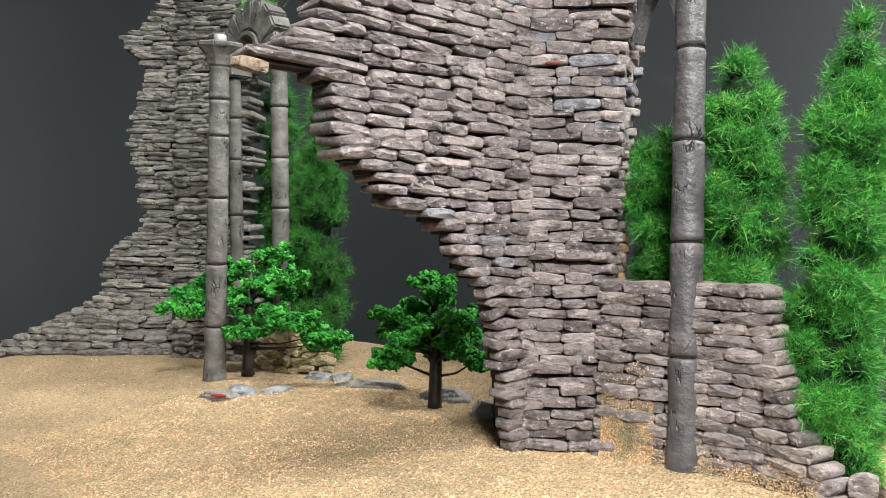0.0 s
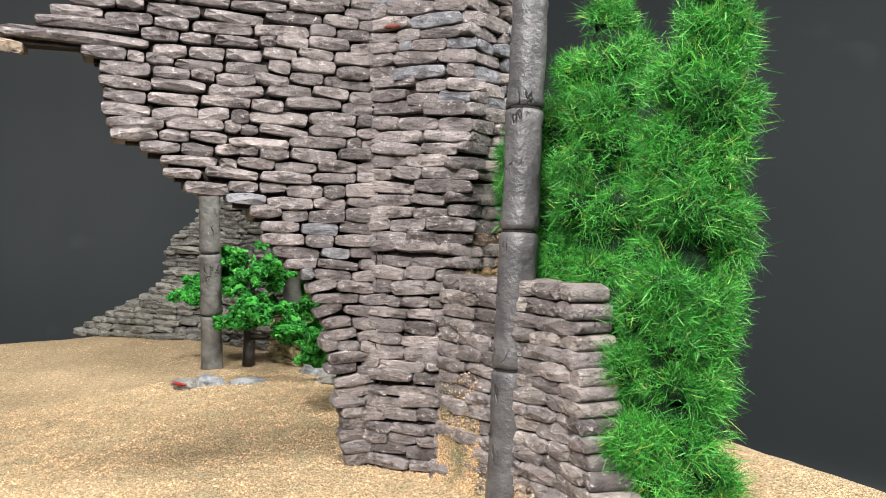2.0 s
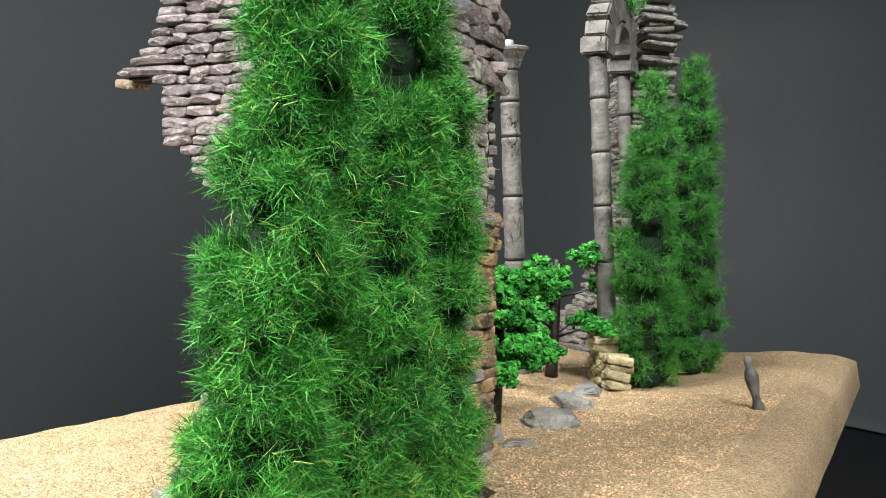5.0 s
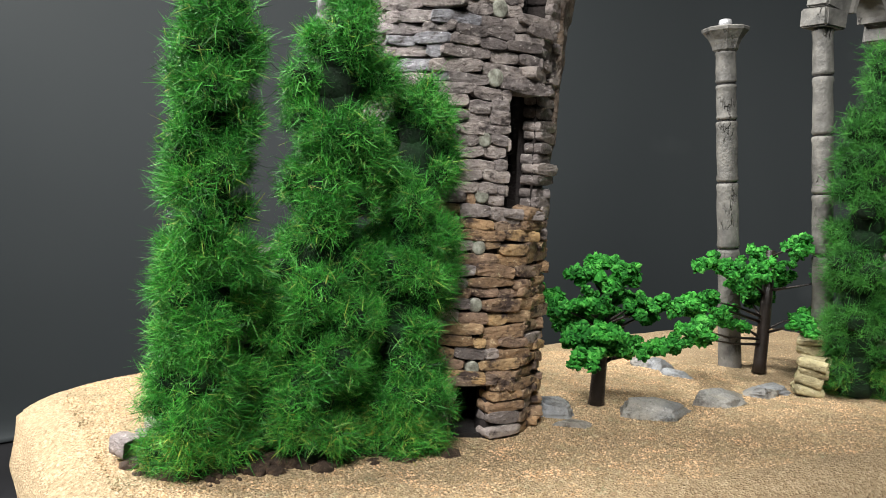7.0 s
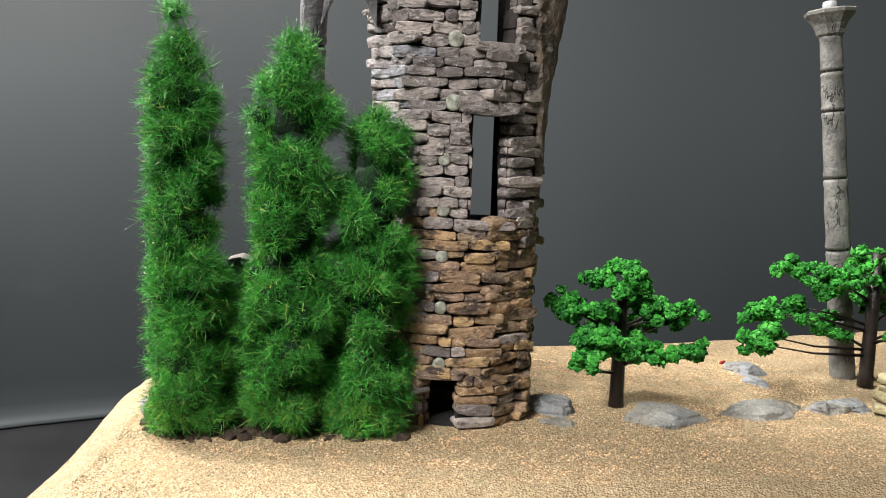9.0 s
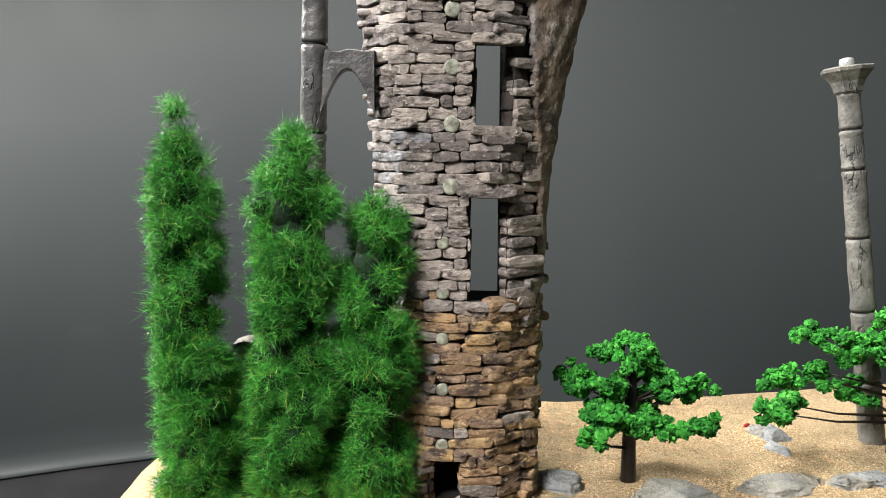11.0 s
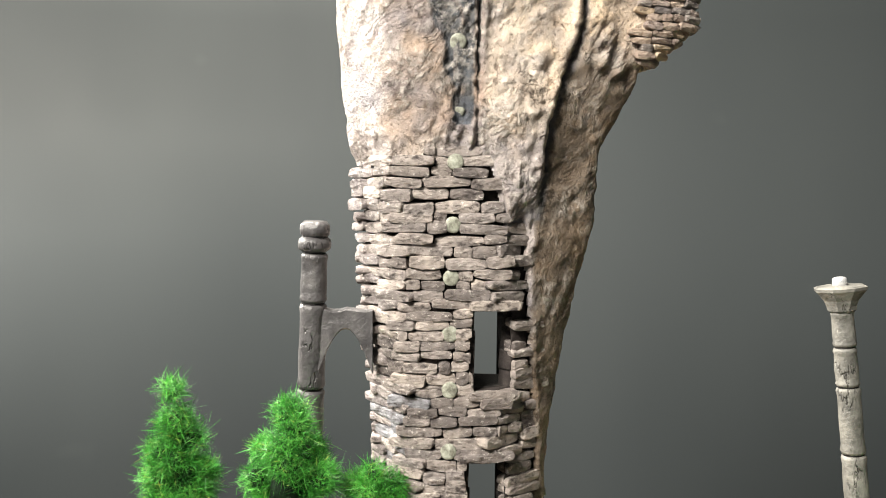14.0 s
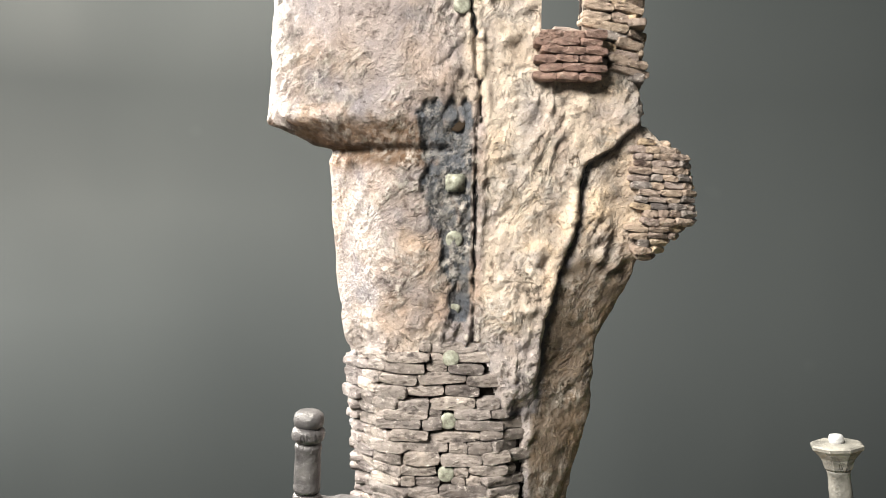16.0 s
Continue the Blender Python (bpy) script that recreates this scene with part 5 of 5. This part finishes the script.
# ---- trees ----
def tube(bm, points, radii, sides=7):
    rings = []
    for i, (p, r) in enumerate(zip(points, radii)):
        p = Vector(p)
        a, b = Vector(points[max(i - 1, 0)]), Vector(points[min(i + 1, len(points) - 1)])
        q = Vector((0, 0, 1)).rotation_difference((b - a).normalized())
        rings.append([bm.verts.new(p + q @ Vector((r * math.cos(2 * math.pi * k / sides), r * math.sin(2 * math.pi * k / sides), 0))) for k in range(sides)])
    for lo, hi in zip(rings, rings[1:]):
        for k in range(sides):
            j = (k + 1) % sides
            bm.faces.new((lo[k], lo[j], hi[j], hi[k]))
    bm.faces.new(rings[0][::-1])
    bm.faces.new(rings[-1])


def crown_radius(w, base, taper=0.40):
    """Radius of a cypress crown at relative height w: full low down, drawn in by taper and closed at the tip."""
    body = base * (0.76 + 0.24 * math.sin(min(w * 2.6 + 0.5, 1.9))) * (1 - taper * w)
    start = 0.74 if taper > 0.4 else 0.84
    tip = 1.0 if w < start else max(1 - ((w - start) / (1 - start)) ** 1.6, 0.0) * 0.82 + 0.18
    return body * tip


def cypress(foot, head, base, seed, tufts, label, mat, group, blades=36, size=1.0, taper=0.42):
    foot, head = Vector(foot), Vector(head)
    t = thing("cypress_tree", foot, label, "tree", group)
    height = head.z - foot.z
    lean = np.array((head.x - foot.x, head.y - foot.y, 0))
    rng = np.random.default_rng(int(seed * 100))
    bm = bmesh.new()
    tube(bm, [(0, 0, -0.004), (0, 0, 0.02), Vector(lean * 0.4) + Vector((0, 0, height * 0.4)), Vector(lean * 0.85) + Vector((0, 0, height * 0.85))], [0.0026, 0.0022, 0.0016, 0.0006])
    part("trunk", bm, BARK, t)
    # uneven bunches round the stem
    bunches = []
    z = 0.012
    while z < height - 0.006:
        w = z / height
        r = crown_radius(w, base, taper)
        count = max(3, int(4.6 * r / base + rng.uniform(0, 1.2))) if w < 0.88 else 2
        turn = rng.uniform(0, 6.28)
        for i in range(count):
            ang = turn + 6.283 * i / count + rng.uniform(-0.40, 0.40)
            size_b = base * rng.uniform(0.30, 0.50) * (0.50 + 0.50 * r / base)
            reach = max(r - size_b * 0.90, 0.0) * rng.uniform(0.78, 1.26)
            zz = min(max(z + rng.uniform(-0.016, 0.016), size_b * 0.8), height - size_b * 0.9)
            reach *= min(crown_radius(zz / height, base, taper) / r, 1.0)
            bunches.append((lean * (zz / height) + (reach * math.cos(ang), reach * math.sin(ang), zz), size_b))
        z += base * rng.uniform(0.38, 0.52) * (0.50 + 0.50 * r / base)
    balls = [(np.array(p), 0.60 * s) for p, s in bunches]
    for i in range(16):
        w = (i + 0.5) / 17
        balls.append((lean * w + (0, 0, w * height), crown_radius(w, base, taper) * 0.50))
    # cores coloured so dark that the gaps between bunches look shaded
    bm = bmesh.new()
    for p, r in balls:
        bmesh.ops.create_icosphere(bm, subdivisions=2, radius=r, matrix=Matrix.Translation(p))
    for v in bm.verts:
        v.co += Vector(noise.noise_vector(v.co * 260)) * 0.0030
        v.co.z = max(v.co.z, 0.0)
    part("foam_core", bm, FOAM, t, "near-black foam core standing for shade inside the crown")
    # star-like tufts on the free faces of the bunches, thin below them and in patches
    spots, ways = [], []
    where = np.array([p for p, _ in balls])
    reach = np.array([r for _, r in balls])
    area = np.array([s * s for _, s in bunches])
    while len(spots) < tufts:
        p, s = bunches[rng.choice(len(bunches), p=area / area.sum())]
        d = rng.normal(0, 1, 3)
        d /= np.linalg.norm(d)
        q = p + d * s * rng.uniform(0.50, 0.90)
        if q[2] < 0.002 or ((np.linalg.norm(where - q, axis=1) - reach * 0.90) < 0).any():
            continue
        thin = 0.66 + 0.34 * d[2] + 1.0 * noise.noise((q[0] * 85 + seed, q[1] * 85, q[2] * 85))
        if rng.random() < thin:
            spots.append(q)
            ways.append(d)
    for name, some, paint, note in (("fibre_coat", slice(None), mat, "tufts of short green fibres"), ("dry_fibre", np.array(spots)[:, 2] < 0.022, FIBRE_DRY, "sparse yellow-green fibres near the ground")):
        centre, normal = np.array(spots)[some], np.array(ways)[some]
        per = blades if name == "fibre_coat" else max(blades // 5, 3)
        k = len(centre) * per
        root = np.repeat(centre, per, 0) + rng.normal(0, 0.0019 * size, (k, 3))
        away = centre - lean * (centre[:, 2:] / height)
        away[:, 2] = 0.004
        away /= np.linalg.norm(away, axis=1, keepdims=True)
        way = np.repeat(normal * 0.34 + away * 0.22, per, 0) + rng.normal(0, 0.58, (k, 3)) + np.repeat(rng.normal(0, 0.25, (len(centre), 3)), per, 0)
        way /= np.linalg.norm(way, axis=1, keepdims=True)
        length = rng.uniform(0.0020, 0.0050, (k, 1)) * size * np.where(rng.random((k, 1)) < 0.03, 1.5, 1.0)
        side = np.cross(way, rng.normal(0, 1, (k, 3)))
        side /= np.linalg.norm(side, axis=1, keepdims=True)
        wide = rng.uniform(0.00008, 0.00017, (k, 1)) * size
        bend = rng.normal(0, 0.0011, (k, 3)) * size
        v = np.stack([root - side * wide, root + side * wide, root + way * length * 0.55 + side * wide * 0.8 + bend, root + way * length * 0.55 - side * wide * 0.8 + bend, root + way * length + bend * 2.2], 1)
        v[..., 2] = np.maximum(v[..., 2], 0.0006)
        i5 = 5 * np.arange(k)[:, None, None]
        f = (np.array([[0, 1, 2], [0, 2, 3], [3, 2, 4]])[None] + i5).reshape(-1, 3)
        link_mesh(name, mesh_np(name, v.reshape(-1, 3), f, paint), t, note, "stuff")


def cypresses():
    near = "cypresses by the tower"
    cypress((0.179, 0.403, 0.0), (0.196, 0.4140, 0.219), 0.0262, 1.3, 3600, "tall model cypress of bright green fibre tufts behind the low wall", FIBRE, near)
    cypress((0.150, 0.440, 0.0), (0.1515, 0.450, 0.207), 0.0270, 2.9, 3600, "blunt model cypress of bright green fibre tufts", FIBRE, near, taper=0.22)
    cypress((0.123, 0.477, 0.0), (0.119, 0.4745, 0.172), 0.0240, 4.4, 2800, "short model cypress of bright green fibre tufts touching the tower", FIBRE, near, taper=0.22)
    # crumbly dark soil in which they stand
    bm = bmesh.new()
    rnd = random.Random(6)
    for i in range(420):
        w = rnd.random()
        p = Vector((0.186, 0.392, 0)).lerp(Vector((0.118, 0.476, 0)), w) + Vector((rnd.gauss(0.004, 0.008), rnd.gauss(0.004, 0.008), 0))
        s = rnd.uniform(0.0009, 0.0034) if i > 60 else rnd.uniform(0.004, 0.007)
        bmesh.ops.create_icosphere(bm, subdivisions=1, radius=s, matrix=Matrix.Translation(p + Vector((0, 0, s * 0.1))) @ Matrix.Diagonal((1, 1, 0.6, 1)))
    for v in bm.verts:
        v.co += Vector(noise.noise_vector(v.co * 420)) * 0.0012
    tagged(part("soil_mound", bm, SOIL, None, smooth=False), "crumbly dark brown soil round the feet of the cypresses", "soil", kind="stuff")
    far = "cypresses by the far ruin"
    cypress((-0.123, 0.729, 0.0), (-0.119, 0.723, 0.238), 0.0290, 6.1, 2000, "model cypress of deep green fibre tufts beside the arch column", FIBRE_FAR, far, 26, 1.2)
    cypress((-0.172, 0.800, 0.0), (-0.172, 0.797, 0.275), 0.0300, 7.7, 2000, "model cypress of deep green fibre tufts behind the arch", FIBRE_FAR, far, 26, 1.2)


def bonsai(foot, trunk_top, trunk_r, clumps, seed, label, spread=0.0115):
    foot = Vector(foot)
    t = thing("model_tree", foot, label, "tree", "small leafy trees")
    rng = np.random.default_rng(seed)
    rnd = random.Random(seed)
    bm = bmesh.new()
    tube(bm, [(0, 0, -0.003), (0, 0, 0.004), (0.0006, 0.0004, trunk_top * 0.5), (0, 0.0004, trunk_top)], [trunk_r * 1.15, trunk_r, trunk_r * 0.9, trunk_r * 0.7], 9)
    part("trunk", bm, BARK, t, "glossy black-brown trunk")
    ico = bmesh.new()
    bmesh.ops.create_icosphere(ico, subdivisions=1, radius=1)
    iv = np.array([v.co[:] for v in ico.verts])
    fi = np.array([[v.index for v in f.verts] for f in ico.faces])
    ico.free()
    for c in clumps:
        c = Vector(c)
        start = Vector((0, 0, min(max(c.z - 0.012, 0.012), trunk_top * 0.97)))
        mid = start.lerp(c, 0.5) + Vector((rnd.uniform(-0.004, 0.004), rnd.uniform(-0.004, 0.004), rnd.uniform(-0.003, 0.004)))
        bm = bmesh.new()
        tube(bm, [start, mid, c], [trunk_r * 0.26, trunk_r * 0.16, trunk_r * 0.08], 6)
        twig = part("branch", bm, BARK, t, "thin black-brown twig")
        verts, faces, base = [], [], 0
        for _ in range(13):
            q = rng.normal(0, 1, 3)
            lobe = np.array(c) + q / np.linalg.norm(q) * spread * rng.uniform(0.2, 1.0) * (1, 1, 0.50)
            r = spread * rng.uniform(0.15, 0.34)
            for _ in range(40):
                d = rng.normal(0, 1, 3)
                d /= np.linalg.norm(d)
                turn = Matrix.Rotation(rng.uniform(0, 6.28), 3, Vector(rng.normal(0, 1, 3)))
                bit = iv * rng.uniform(0.5, 1.5, (len(iv), 1)) * rng.uniform(0.0008, 0.0020) * (1.4, 1.0, 0.6)
                verts.append(bit @ np.array(turn).T + lobe + d * r * rng.uniform(0.7, 1.05) * (1, 1, 0.75))
                faces.append(fi + base)
                base += len(iv)
            verts.append(iv * r * (0.86, 0.86, 0.62) + lobe)
            faces.append(fi + base)
            base += len(iv)
        link_mesh("foliage", mesh_np("foliage", np.concatenate(verts), np.concatenate(faces), CLUMP), twig, "crumbly bright green foliage clump", "stuff")


def small_trees():
    near = [(-0.012, 0.0, 0.079), (0.010, 0.006, 0.080), (-0.001, -0.010, 0.084), (-0.034, -0.006, 0.0625), (-0.027, 0.008, 0.057), (0.026, 0.002, 0.060), (0.040, -0.004, 0.060), (0.035, -0.014, 0.053),
            (-0.021, 0.010, 0.040), (-0.012, 0.016, 0.041), (0.012, 0.004, 0.040), (0.026, 0.008, 0.036), (0.042, 0.002, 0.038), (-0.010, -0.028, 0.046), (0.008, -0.031, 0.060)]
    dense = [(-0.032, -0.004, 0.032), (-0.026, 0.0, 0.050), (-0.017, -0.010, 0.038), (-0.016, 0.008, 0.064), (0.018, -0.006, 0.062), (0.024, 0.004, 0.048), (0.027, -0.006, 0.032),
             (0.012, -0.014, 0.044), (0.0, 0.004, 0.072), (-0.008, -0.012, 0.054), (0.008, 0.010, 0.036)]
    bonsai((-0.011, 0.561, 0.0), 0.066, 0.0046, [(0.894 * b - 0.448 * a, 0.448 * b + 0.894 * a, z) for a, b, z in near] + dense, 3,
           "small model tree with bright green foliage clumps beside the tower", 0.0125)
    bonsai((-0.166, 0.673, 0.004), 0.088, 0.0048,
           [(-0.060, 0.006, 0.052), (-0.046, 0.012, 0.062), (-0.040, -0.006, 0.048), (-0.026, 0.010, 0.072), (-0.010, -0.010, 0.082), (0.016, 0.018, 0.094), (0.020, -0.012, 0.072),
            (0.034, -0.020, 0.066), (0.044, -0.036, 0.076), (0.028, -0.040, 0.050), (0.048, -0.058, 0.046), (0.062, -0.050, 0.034), (0.072, -0.052, 0.030), (0.006, -0.028, 0.034),
            (0.010, 0.040, 0.070), (-0.010, 0.034, 0.040), (0.030, 0.026, 0.038), (-0.014, 0.0, 0.06)], 8,
           "spreading model tree with bright green foliage clumps by the capital column", 0.0175)


def small_things():
    # plain standing figurine, leaning, on the far sand
    z = sand_z(0.003, 0.733)
    bm = lathe([(0.0040, 0.0), (0.0042, 0.003), (0.0026, 0.006), (0.0024, 0.010), (0.0036, 0.016), (0.0042, 0.021), (0.0034, 0.026), (0.0019, 0.028), (0.0026, 0.030), (0.0026, 0.033), (0.0010, 0.035)], 12, 0.1, 1.0)
    ob = part("figurine", bm, COLUMN_PALE, None)
    ob.matrix_basis = pose(0.003, 0.733, z - 0.001, 10, -12, 30)
    tagged(ob, "plain grey figurine leaning on the open sand", "figurine")
    # white card strip on the table
    bm = bmesh.new()
    bmesh.ops.create_cube(bm, size=1, matrix=Matrix.Diagonal((0.12, 0.009, 0.006, 1)))
    bmesh.ops.bevel(bm, geom=bm.edges[:], offset=0.001, segments=2, affect="EDGES")
    ob = part("card_strip", bm, WHITE, None)
    ob.matrix_basis = pose(-0.150, -0.118, -0.247, 0, 0, 129)
    tagged(ob, "white card strip lying on the black table", "card")
    # tuft of hanging grass on the arch
    rng = np.random.default_rng(44)
    k = 700
    root = np.array((-0.176, 0.728, 0.303)) + rng.normal(0, 1, (k, 3)) * (0.007, 0.007, 0.005)
    way = rng.normal(0, 0.5, (k, 3)) + (0, 0, 0.9)
    way /= np.linalg.norm(way, axis=1, keepdims=True)
    side = np.cross(way, rng.normal(0, 1, (k, 3)))
    side /= np.linalg.norm(side, axis=1, keepdims=True)
    v = np.stack([root - side * 0.0003, root + side * 0.0003, root + way * rng.uniform(0.007, 0.014, (k, 1))], 1)
    f = np.arange(3 * k).reshape(-1, 3)
    tuft = new("grass_tuft", mesh_np("grass_tuft", v.reshape(-1, 3), f, FIBRE))
    tagged(tuft, "tuft of green grass fibres growing on top of the arch", "grass", kind="stuff")


room()
backdrop()
table()
tall_column()
capital_column()
arched_frame()
rocks()
small_trees()
cypresses()
small_things()
arch_wall()
low_wall()
far_ruin()
tower()
sand_bed()
sand_grains()
